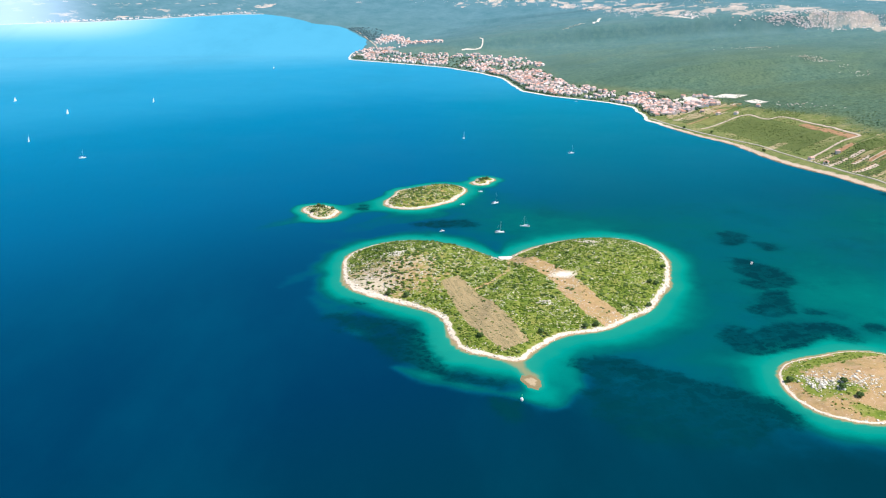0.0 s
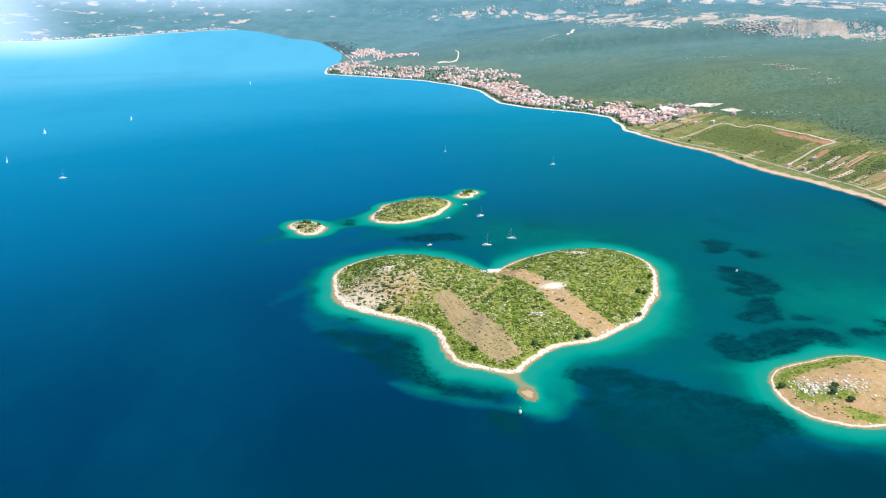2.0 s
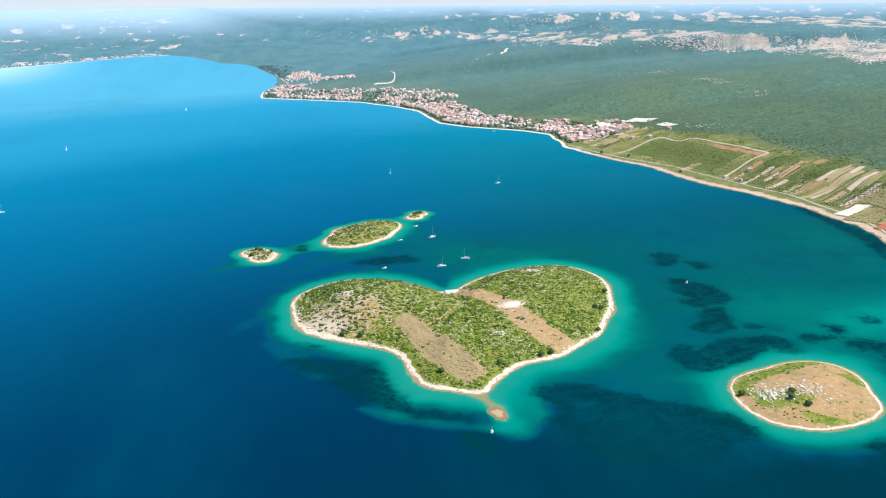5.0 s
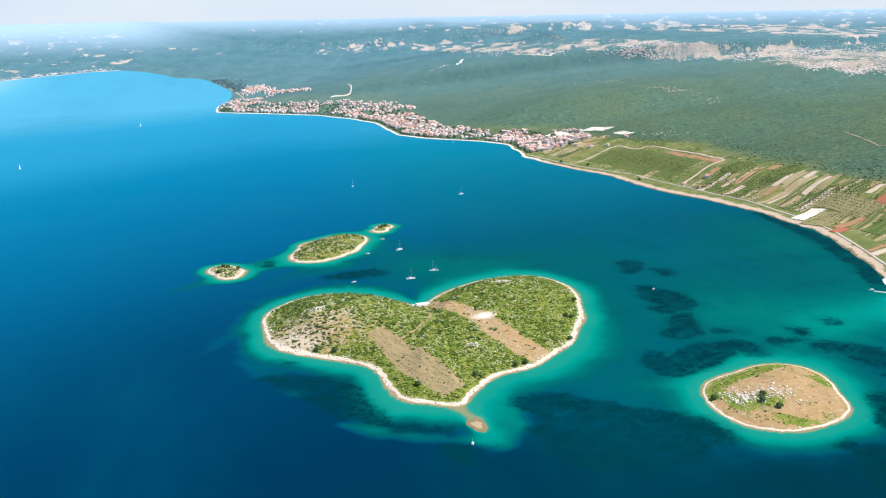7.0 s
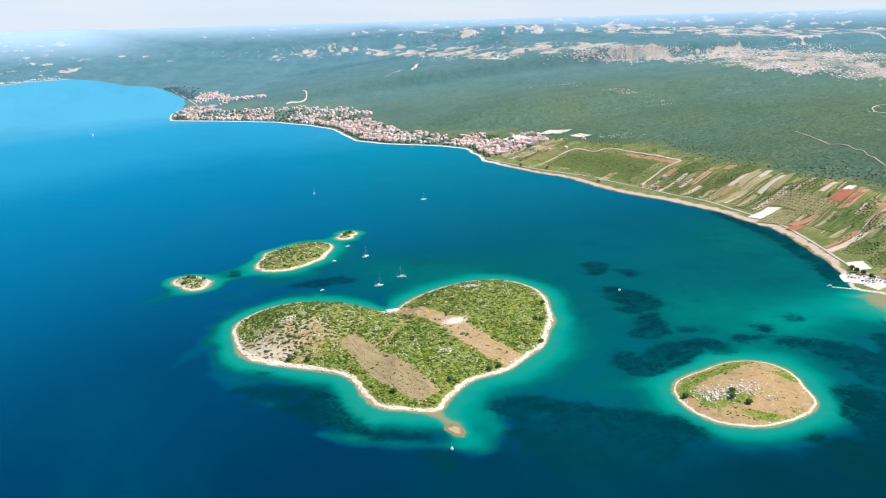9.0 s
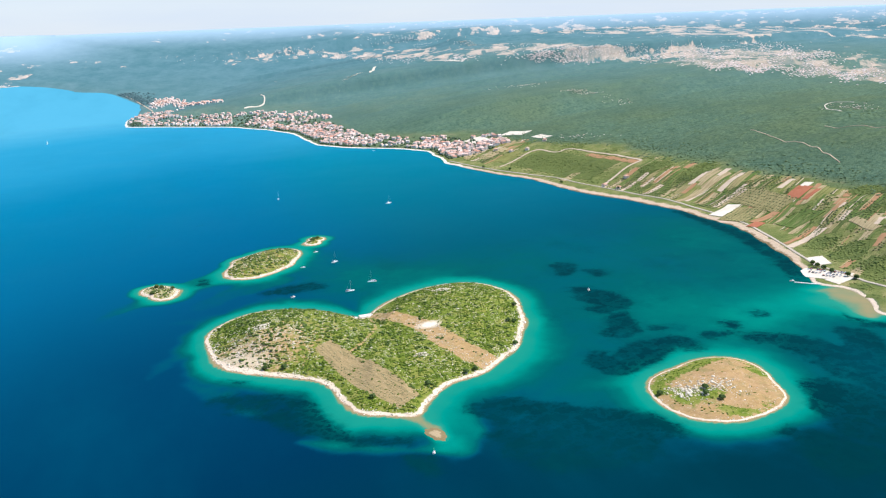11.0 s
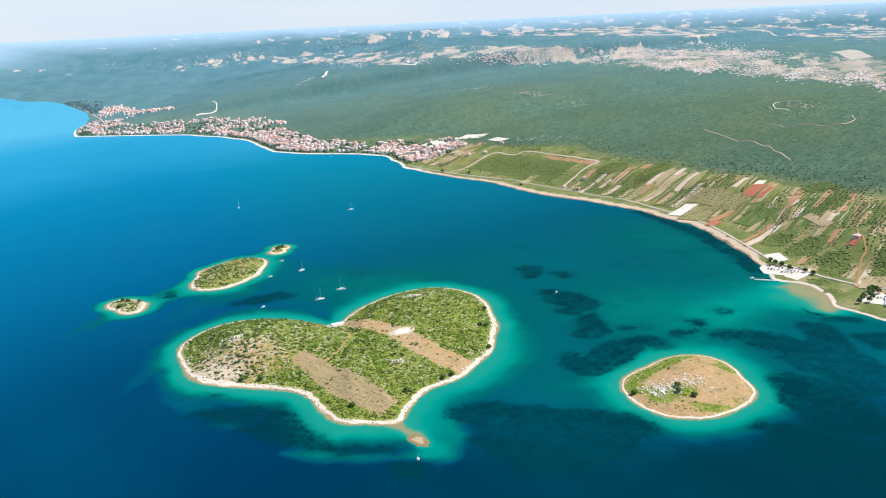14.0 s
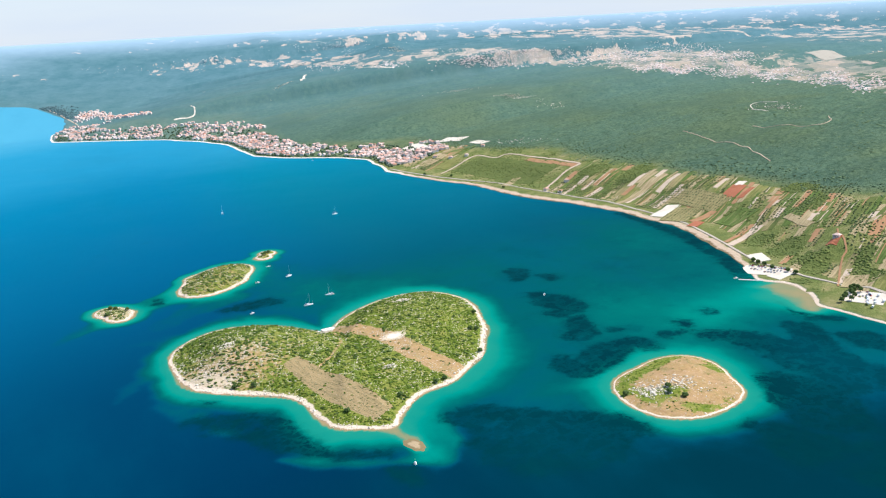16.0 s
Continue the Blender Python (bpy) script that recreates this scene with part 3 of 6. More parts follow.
def mainland():
    ys = axis((-1600, 300, 130), (300, 640, 30), (640, 2300, 6), (2300, 4300, 11), (4300, 5250, 40))
    ds = np.concatenate([[-30, -12, -5, 0, 3, 6, 10, 15, 20, 26, 33, 40, 50], axis((58, 260, 7), (260, 600, 14), (600, 1400, 24), (1400, 4200, 40), (4200, 6500, 110))])
    Y, D = np.meshgrid(ys, ds, indexing="ij")
    X = coast_x(Y) + D
    Z = land_z(X, Y)
    d = inland(X, Y)
    r = np.hypot(X + 55, Y + 4)
    farm = smooth(3, 9, d) * smooth(farm_limit(Y) + 30, farm_limit(Y) - 30, d + 40 * (fractal(X, Y, 60, 21) - 0.5))
    farm = farm * (1 - 0.6 * smooth(1980, 2150, Y))
    bearing = np.degrees(np.arctan2(X + 55, Y + 4))
    share = np.degrees(np.arctan2(320 - Z, r)) / crest(bearing) + 0.03 * (fractal(X, Y, 160, 31) - 0.5)
    low_land = smooth(0, 600, d) * smooth(1.01, 0.985, share)
    tan = np.interp(bearing, [0, 8, 16], [0.16, 0.26, 0.34]) + 0.30 * smooth(0.62, 0.70, share) * smooth(1.0, 0.84, share - 0.0042 * np.clip(bearing - 31, 0, 16)) * np.interp(bearing, [5, 16, 24, 30], [0.1, 0.2, 0.8, 1])
    tan = tan + 0.20 * smooth(0.29, 0.34, share) * smooth(0.50, 0.43, share) * np.interp(bearing, [5, 18, 30, 40], [0.1, 0.3, 1, 0.7])
    tan = tan + 0.20 * smooth(0.68, 0.74, share) * smooth(0.95, 0.88, share) * np.interp(bearing, [3, 7, 16, 20], [0, 1, 1, 0])
    tan = tan - 0.16 * smooth(0.44, 0.50, share) * smooth(0.66, 0.62, share)
    V = np.stack([X.ravel(), Y.ravel(), Z.ravel()], 1)
    # far and rim: share of painted haze, growing with distance
    ob = mesh_object("ground", V, grid_faces(len(ys), len(ds))[:, ::-1], GROUND, {
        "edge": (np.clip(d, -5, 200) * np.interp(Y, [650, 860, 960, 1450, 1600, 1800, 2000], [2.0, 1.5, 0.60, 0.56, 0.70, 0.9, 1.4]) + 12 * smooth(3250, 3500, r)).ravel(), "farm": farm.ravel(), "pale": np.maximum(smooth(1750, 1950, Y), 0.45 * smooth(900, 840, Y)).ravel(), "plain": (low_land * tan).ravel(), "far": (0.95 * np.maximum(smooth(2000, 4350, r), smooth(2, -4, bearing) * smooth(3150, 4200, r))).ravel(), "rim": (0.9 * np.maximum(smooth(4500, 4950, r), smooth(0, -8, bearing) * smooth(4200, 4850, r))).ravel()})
    tagged(ob, "green maquis hillside coast with a pale pebble shore", "ground", kind="structure")


mainland()


def far_shore():
    """The hazy coast across the outer bay."""
    bs, qs = np.linspace(-34, -5.5, 160), np.concatenate([np.linspace(-30, 60, 12), np.linspace(60, 1150, 60)[1:]])
    B, Q = np.meshgrid(bs, qs, indexing="ij")
    shore_r = np.interp(B, [-34, -24, -17.2, -15.2, -13.5, -11, -9.2, -7.8, -5.5], [3780, 3850, 3905, 3935, 3970, 4015, 4045, 4050, 4120]) + 8 * (vnoise(B, B * 0, 0.5, 3) - 0.5)
    R = shore_r + Q
    X, Y = -55 + R * np.sin(np.radians(B)), -4 + R * np.cos(np.radians(B))
    Z = np.minimum(far_lift(R), 290) + np.clip(Q, -30, 40) * 0.1 + 3 * fractal(X, Y, 200, 5) * smooth(0, 200, Q) - 4 * smooth(-7, -5.6, B)
    V = np.stack([X.ravel(), Y.ravel(), Z.ravel()], 1)
    one = np.ones(X.size)
    # far and rim paint this shore's haze into its colour
    ob = mesh_object("ground", V, grid_faces(len(bs), len(qs)), GROUND, {
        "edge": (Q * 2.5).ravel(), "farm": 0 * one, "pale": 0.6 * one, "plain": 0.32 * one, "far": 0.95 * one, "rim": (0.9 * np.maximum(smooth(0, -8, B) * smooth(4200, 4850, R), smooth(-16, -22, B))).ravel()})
    tagged(ob, "hazy blue far shore across the bay", "ground", kind="structure")


far_shore()


# ---------------------------------------------------------------- islands
def inside(x, y, corners, soft=2.0):
    """1 inside a convex plot whose corners go clockwise, 0 outside."""
    v = np.full_like(x, 1e9)
    for (ax, ay), (bx, by) in zip(corners, corners[1:] + corners[:1]):
        n = math.hypot(bx - ax, by - ay)
        v = np.minimum(v, ((by - ay) * (x - ax) - (bx - ax) * (y - ay)) / n)
    return smooth(-soft, soft, v)


PLOT = [(42, 833), (60, 845), (87, 785), (113, 704), (88, 682), (63, 737)]
LANE = [(124, 934, 7), (136, 900, 11), (160, 857, 13), (174, 803, 16), (187, 768, 17), (197, 746, 14)]     # dry lane across the heart: x, y, half width


def on_lane(x, y):
    v = np.full_like(x, -1e9)
    for (ax, ay, aw), (bx, by, bw) in zip(LANE, LANE[1:]):
        t = np.clip(((x - ax) * (bx - ax) + (y - ay) * (by - ay)) / ((bx - ax) ** 2 + (by - ay) ** 2), 0, 1)
        v = np.maximum(v, aw + (bw - aw) * t - np.hypot(x - ax - t * (bx - ax), y - ay - t * (by - ay)))
    return smooth(-2, 2, v + 7 * (fractal(x, y, 16, 91) - 0.5))


PATH_LINE = [(118, 918), (112, 868), (92, 835), (71, 812)]       # footpath from the jetty to the fallow plot


def on_path(x, y):
    v = np.full_like(x, 1e9)
    for (ax, ay), (bx, by) in zip(PATH_LINE, PATH_LINE[1:]):
        t = np.clip(((x - ax) * (bx - ax) + (y - ay) * (by - ay)) / ((bx - ax) ** 2 + (by - ay) ** 2), 0, 1)
        v = np.minimum(v, np.hypot(x - ax - t * (bx - ax), y - ay - t * (by - ay)))
    return smooth(2.6, 1.2, v)


def isle_z(name, x, y):
    d = -off_isle(name, x, y)
    if name == "heart":
        z = np.minimum(d * 0.22, 3.2) + 5.5 * smooth(8, 90, d)
        z = z + 13 * blob(x, y, 5, 900, 70, 75, 0) * smooth(4, 50, d) + 9 * blob(x, y, 215, 930, 65, 75, 0) * smooth(4, 50, d)
    elif name == "east":
        z = np.minimum(d * 0.2, 2.4) + 4.5 * smooth(5, 50, d)
    else:
        z = np.minimum(d * 0.25, 2.0) + (5.5 if name == "west" else 2.2) * smooth(4, 34, d)
    return z + 0.8 * (fractal(x, y, 14, 41) - 0.5) * smooth(0, 10, d)


LABELS = {
    "heart": "heart-shaped green islet with pale rock shore and dry plots",
    "east": "oval islet of dry straw grass with pale rock shore",
    "west": "oval scrub-covered islet with a bleached rock shore",
    "tiny": "tiny rocky islet with low scrub and bleached shore",
    "small": "small rocky islet with low scrub and bleached shore",
}


def stoniness(name, x, y):
    if name == "heart":
        s = 0.60 * blob(x, y, -4, 868, 82, 62, 0) + 0.22 * blob(x, y, 225, 900, 80, 90, 0) + 0.28 * blob(x, y, 130, 770, 55, 60, 0)
        return s + 0.40 * blob(x, y, -30, 838, 42, 18, -38) + (1.3 + 0.8 * (fractal(x, y, 9, 93) - 0.5)) * blob(x, y, 166, 855, 14, 9, 10) + 0.35 * blob(x, y, 215, 775, 20, 10, -30)
    if name == "east":
        return 0.85 * blob(x, y, 326, 622, 11, 20, 10) + 0.65 * blob(x, y, 350, 616, 20, 14, 0)
    return (0.62 if name == "small" else 0.42) + 0 * x


def straw(name, x, y):
    if name == "heart":
        return np.maximum(np.maximum(on_lane(x, y) * 0.82, on_path(x, y) * 0.62), 0.60 * blob(x, y, -12, 850, 75, 55, -30) + 0.25 * blob(x, y, 70, 890, 60, 50, 0))
    if name == "east":
        green = 0.9 * blob(x, y, 334, 660, 34, 11, 28) + 0.7 * blob(x, y, 378, 672, 24, 7, 18) + 0.85 * blob(x, y, 409, 638, 7, 16, 25) + 0.95 * blob(x, y, 341, 576, 14, 8, -30)
        green = green + 0.45 * smooth(16, 9, -off_isle(name, x, y)) * smooth(0.35, 0.6, vnoise(x, y, 22, 6)) + 1.0 * blob(x, y, 318, 612, 9, 14, 0) + 1.0 * blob(x, y, 336, 608, 17, 13, 0) + 0.5 * blob(x, y, 314, 632, 8, 10, 0)
        return np.clip(1.0 - green, 0, 1)
    return 0.4 + 0 * x


def island(name):
    (cx, cy), waves = ISLES[name]
    nt, nr = {"heart": (520, 120), "east": (300, 60)}.get(name, (200, 34))
    th = np.linspace(0, 2 * np.pi, nt, endpoint=False)
    rho = np.concatenate([np.linspace(0.004, 0.9, nr - 24), np.linspace(0.9, 1.0, 17)[1:], 1 + np.linspace(0.01, 0.08, 8)])
    R = outline(th, waves)
    X = cx + (rho[:, None] * R) * np.cos(th)
    Y = cy + (rho[:, None] * R) * np.sin(th)
    d = -off_isle(name, X, Y)
    ragged = 3.5 * (fractal(X, Y, 16, 51) - 0.5) * smooth(9, 2, np.abs(d))
    Z = np.where(d + ragged > 0, isle_z(name, X, Y) + 0.15 * ragged, np.maximum((d + ragged) * 0.3, -2.5))
    plot = inside(X, Y, PLOT) if name == "heart" else 0 * X
    V = np.stack([X.ravel(), Y.ravel(), Z.ravel()], 1)
    ob = mesh_object("island", V, grid_faces(len(rho), nt, True)[:, ::-1], ISLAND, {
        "edge": ((d + ragged * (1 if name == "heart" else 0.6)) * (1.9 if name == "east" else 1.0) + 2.5 * smooth(-0.1, 0.7, np.sin(th)) * smooth(1, 4, d) - 5 * blob(X, Y, -42, 822, 52, 22, -38) * smooth(2, 8, d)).ravel(), "plot": plot.ravel(), "straw": straw(name, X, Y).ravel(), "stone": (stoniness(name, X, Y) * (0.6 if name == "east" else 1.0)).ravel()})
    tagged(ob, LABELS[name], "island", kind="structure")


for isle_name in ISLES:
    island(isle_name)


# ---------------------------------------------------------------- vegetation
def ico():
    g = (1 + 5 ** 0.5) / 2
    v = np.array([(-1, g, 0), (1, g, 0), (-1, -g, 0), (1, -g, 0), (0, -1, g), (0, 1, g), (0, -1, -g), (0, 1, -g), (g, 0, -1), (g, 0, 1), (-g, 0, -1), (-g, 0, 1)], float)
    f = [(0, 11, 5), (0, 5, 1), (0, 1, 7), (0, 7, 10), (0, 10, 11), (1, 5, 9), (5, 11, 4), (11, 10, 2), (10, 7, 6), (7, 1, 8),
         (3, 9, 4), (3, 4, 2), (3, 2, 6), (3, 6, 8), (3, 8, 9), (4, 9, 5), (2, 4, 11), (6, 2, 10), (8, 6, 7), (9, 8, 1)]
    return v / np.linalg.norm(v[0]), np.array(f)


def tri_mesh(name, V, F, material, smooth_shade=False):
    me = bpy.data.meshes.new(name)
    me.vertices.add(len(V)), me.loops.add(F.size), me.polygons.add(len(F))
    me.vertices.foreach_set("co", np.asarray(V, np.float32).ravel())
    me.loops.foreach_set("vertex_index", F.astype(np.int32).ravel())
    me.polygons.foreach_set("loop_start", np.arange(0, F.size, 3, dtype=np.int32))
    me.update(calc_edges=True)
    me.validate()
    if smooth_shade:
        me.polygons.foreach_set("use_smooth", np.ones(len(F), bool))
    me.materials.append(material)
    return new(name, me)


def lumps(name, P, size, material, tall=0.8, rough=0.35, seed=1, sink=0.25):
    """Many small uneven lumps, each at a row of P (its foot) and as wide as size."""
    rng = np.random.default_rng(seed)
    base, faces = ico()
    n = len(P)
    a = rng.uniform(0, 2 * np.pi, n)
    v = base[None] * (1 + rng.uniform(-rough, rough, (n, 12, 1)))
    x = v[:, :, 0] * np.cos(a)[:, None] - v[:, :, 1] * np.sin(a)[:, None]
    y = v[:, :, 0] * np.sin(a)[:, None] + v[:, :, 1] * np.cos(a)[:, None]
    s = np.asarray(size)[:, None] * 0.5
    h = s * tall * rng.uniform(0.75, 1.25, (n, 1))
    V = np.stack([P[:, 0:1] + x * s, P[:, 1:2] + y * s, P[:, 2:3] + (v[:, :, 2] + 1 - 2 * sink) * h], -1).reshape(-1, 3)
    F = (faces[None] + 12 * np.arange(n)[:, None, None]).reshape(-1, 3)
    return tri_mesh(name, V, F, material)


def scatter(x0, x1, y0, y1, step, seed):
    rng = np.random.default_rng(seed)
    X, Y = np.meshgrid(np.arange(x0, x1, step), np.arange(y0, y1, step))
    return X.ravel() + rng.uniform(-0.6, 0.6, X.size) * step, Y.ravel() + rng.uniform(-0.6, 0.6, X.size) * step, rng


def scrub(name, step, density, low, high, seed, leaf=None, open_ground=0.95):
    (cx, cy), waves = ISLES[name]
    R = sum(abs(w) for w in waves[:1]) * 1.5
    x, y, rng = scatter(cx - R, cx + R, cy - R, cy + R, step, seed)
    d = -off_isle(name, x, y)
    want = density * (0.35 + 1.3 * fractal(x, y, 18, seed)) * smooth(6, 11, d)
    if name == "heart" and open_ground < 0.5:
        want += 0.62 * blob(x, y, -8, 865, 74, 64, 0) * smooth(6, 14, d)
    want *= np.clip(1 - open_ground * straw(name, x, y), 0.05, 1) * np.clip(1.1 - 0.95 * open_ground * stoniness(name, x, y), 0.15, 1)
    if name == "heart":
        want *= (1 - 0.95 * inside(x, y, PLOT)) * (1 - 0.8 * on_lane(x, y))
    keep = rng.uniform(0, 1, x.size) < want
    x, y = x[keep], y[keep]
    size = rng.uniform(low, high, x.size) * (0.7 + 0.6 * vnoise(x, y, 30, seed + 3))
    P, S = [], []
    for k in range(2):
        P.append(np.stack([x + rng.normal(0, 0.28, x.size) * size, y + rng.normal(0, 0.28, x.size) * size, isle_z(name, x, y)], 1))
        S.append(size * rng.uniform(0.55, 0.9, x.size))
    ob = lumps("scrub", np.concatenate(P), np.concatenate(S), leaf or SCRUB, 0.4, 0.42, seed, 0.3)
    tagged(ob, "low green maquis scrub growing over an islet", "shrubs", kind="stuff")


scrub("heart", 2.3, 0.62, 1.3, 3.4, 3)
scrub("heart", 4.4, 0.24, 2.4, 5.0, 43, DARK_SCRUB, 0.25)
scrub("west", 4.0, 0.42, 2.6, 5.0, 44, DARK_SCRUB, 0.4)
scrub("small", 4.0, 0.5, 3.0, 6.0, 45, DARK_SCRUB, 0.5)
scrub("east", 2.6, 0.42, 0.9, 2.4, 4)
scrub("west", 2.4, 0.85, 1.5, 3.4, 5, DARK_SCRUB)
scrub("tiny", 2.4, 0.8, 1.8, 3.6, 6, DARK_SCRUB)
scrub("small", 2.4, 0.55, 2.0, 4.6, 7, DARK_SCRUB)


def forest():
    P, S = [], []
    for step, inner, seed in ((5.0, False, 12), (7.5, True, 15)):
        x, y, rng = scatter(250, 2100, 600, 2700, step, seed)
        d = inland(x, y)
        edge = d - farm_limit(y) + 60 * (fractal(x, y, 60, 21) - 0.5)
        r = np.hypot(x + 55, y + 4)
        want = smooth(-30, 25, edge) * (d > 40) * (r < 2350) * (np.degrees(np.arctan2(x + 55, y + 4)) < 52)
        want *= (smooth(20, 90, edge) * smooth(2350, 1900, r) * (1.15 - 1.1 * fractal(x, y, 34, 14)) if inner else smooth(80, 0, edge) * (0.8 - 0.8 * fractal(x, y, 40, 14)))
        keep = rng.uniform(0, 1, x.size) < want
        x, y = x[keep], y[keep]
        P.append(np.stack([x, y, land_z(x, y) - (1.6 if inner else 0) - 1.2 * smooth(2200, 2750, r[keep])], 1))
        S.append(rng.uniform(0.6, 1.1, x.size) * step * (0.7 + 0.6 * vnoise(x, y, 45, 9)))
    ob = lumps("forest", np.concatenate(P), np.concatenate(S), MAQUIS, 0.55, 0.3, 13, 0.5)
    tagged(ob, "dense green maquis woodland covering the coastal hills", "woodland", kind="stuff")


forest()


# ---------------------------------------------------------------- more materials
def rock_material():
    n = Nodes("limestone")
    c = n.mix(n.random(), (0.50, 0.42, 0.31), (0.86, 0.79, 0.68))
    c = n.mix(n.math("MULTIPLY", n.noise(0.7, 5, 0.7), 0.35), c, (0.40, 0.34, 0.26))
    n.bump(n.noise(0.5, 5, 0.7), 0.6, 0.2)
    return n.done(c, 0.95, 0.15)


def soil_material(name, a, b, size=5.0, rows=0):
    n = Nodes(name)
    c = n.mix(n.noise(size, 6, 0.7), a, b)
    c = n.mix(n.math("MULTIPLY", n.step(n.noise(size * 5, 4), 0.5, 0.7), 0.35), c, tuple(v * 0.75 for v in a))
    if rows:
        c = n.mix(n.math("MULTIPLY", n.step(n.noise(1, 3, 0.6, n.oriented(45, 2.4, rows)), 0.46, 0.58), 0.5), c, tuple(v * 0.5 for v in a))
        c = n.mix(n.math("MULTIPLY", n.step(n.noise(1, 3, 0.6, n.oriented(60, 5.0, rows)), 0.54, 0.62), 0.28), c, (0.38, 0.29, 0.16))
    n.bump(n.noise(1.2, 4, 0.7), 0.5, 0.3)
    return n.done(c, 0.95, 0.1)


def roof_material():
    n = Nodes("clay_tile_roof")
    c = n.ramp(n.random("object"), (0.0, (0.50, 0.23, 0.16)), (0.35, (0.60, 0.34, 0.26)), (0.7, (0.66, 0.44, 0.37)), (1.0, (0.74, 0.62, 0.57)))
    c = n.mix(n.math("MULTIPLY", n.noise(1.5, 4, 0.7), 0.3), c, (0.48, 0.28, 0.20))
    n.bump(n.noise(0.4, 3), 0.4, 0.1)
    return n.done(c, 0.85, 0.2)


def wall_material():
    n = Nodes("rendered_house_wall")
    c = n.ramp(n.random("object"), (0.0, (0.76, 0.71, 0.65)), (0.4, (0.68, 0.58, 0.50)), (0.7, (0.74, 0.63, 0.58)), (1.0, (0.80, 0.78, 0.76)))
    c = n.mix(n.math("MULTIPLY", n.noise(1.2, 5, 0.7), 0.25), c, (0.55, 0.50, 0.44))
    return n.done(c, 0.9, 0.2)


def paint_material():
    n = Nodes("car_paint")
    c = n.ramp(n.random("object"), (0.0, (0.75, 0.76, 0.78)), (0.40, (0.60, 0.61, 0.63)), (0.55, (0.04, 0.045, 0.05)), (0.72, (0.30, 0.31, 0.33)), (0.84, (0.45, 0.02, 0.02)), (1.0, (0.03, 0.06, 0.20)))
    n.t.nodes[-1].color_ramp.interpolation = "CONSTANT"
    c = n.mix(n.math("MULTIPLY", n.noise(0.6), 0.12), c, (0.3, 0.28, 0.25))
    return n.done(c, 0.25, 0.5)


BUSH = leaf_material("bush_leaves", (0.105, 0.150, 0.036), (0.190, 0.235, 0.062), (0.215, 0.225, 0.070))
ROCK, ROOF, WALL, PAINT = rock_material(), roof_material(), wall_material(), paint_material()
RED_SOIL = soil_material("red_earth", (0.32, 0.100, 0.052), (0.47, 0.19, 0.11))
ORANGE_SOIL = soil_material("orange_earth", (0.34, 0.17, 0.085), (0.46, 0.27, 0.15))
TAN_SOIL = soil_material("dry_earth", (0.36, 0.275, 0.14), (0.52, 0.42, 0.25), rows=24)
PALE_SOIL = soil_material("pale_gravel", (0.60, 0.52, 0.41), (0.80, 0.72, 0.62))
OLIVE_GROUND = soil_material("olive_grove_ground", (0.235, 0.215, 0.088), (0.40, 0.325, 0.160), rows=24)
CROP = soil_material("green_crop", (0.085, 0.138, 0.032), (0.158, 0.212, 0.058), rows=24)
GRASS = soil_material("meadow_grass", (0.165, 0.192, 0.050), (0.32, 0.290, 0.105), rows=24)
DARK_GREEN = soil_material("dark_thicket", (0.050, 0.085, 0.024), (0.185, 0.205, 0.062), 8.0)
ASPHALT = soil_material("sun_bleached_asphalt", (0.43, 0.365, 0.29), (0.54, 0.47, 0.38))
SAND_TRACK = soil_material("sandy_track", (0.48, 0.36, 0.26), (0.66, 0.54, 0.42))


def reef_material():
    """Wet brown rock with a bleached dry back."""
    n = Nodes("wet_reef_rock")
    wet = n.mix(n.noise(3, 6, 0.7), (0.15, 0.115, 0.052), (0.30, 0.225, 0.115))
    dry = n.mix(n.noise(2, 5, 0.7), (0.32, 0.235, 0.13), (0.50, 0.38, 0.235))
    c = n.mix(n.step(n.math("ADD", n.attr("back"), n.math("MULTIPLY_ADD", n.noise(5, 5, 0.7), 0.7, -0.35)), 0.35, 0.6), wet, dry)
    n.bump(n.noise(1.2, 4, 0.7), 0.5, 0.3)
    return n.done(c, 0.9, 0.15)


SHOAL = reef_material()
# stubble greyed by distance haze put into its colour
STUBBLE = soil_material("hazy_stubble", (0.36, 0.33, 0.27), (0.46, 0.42, 0.35))
DIRT = soil_material("dirt_track", (0.52, 0.38, 0.25), (0.70, 0.57, 0.42))
CONCRETE = plain("concrete", (0.76, 0.73, 0.67), 0.9, 0.15, 2.0, 0.2)
GELCOAT = plain("white_gelcoat", (0.86, 0.87, 0.88), 0.25, 0.05, 2.0, 0.5)
TEAK = plain("teak", (0.34, 0.23, 0.13), 0.7, 0.2, 0.4, 0.3)
ALLOY = plain("mast_alloy", (0.62, 0.64, 0.66), 0.35, 0.08, 0.5, 0.5, 0.8)
CANVAS = plain("canvas", (0.16, 0.22, 0.34), 0.9, 0.2, 0.5, 0.1)
SAIL = plain("sailcloth", (0.88, 0.88, 0.85), 0.8, 0.05, 1.0, 0.2)
GLASS = plain("dark_window", (0.035, 0.045, 0.06), 0.12, 0.1, 0.5, 0.6)
RUBBER = plain("tyre", (0.03, 0.03, 0.032), 0.8, 0.2, 0.3, 0.2)
GREEN_PAINT = plain("green_marker_paint", (0.03, 0.42, 0.22), 0.4, 0.15, 0.4, 0.4)
CHIMNEY = plain("brick", (0.42, 0.24, 0.17), 0.9, 0.25, 0.3, 0.2)


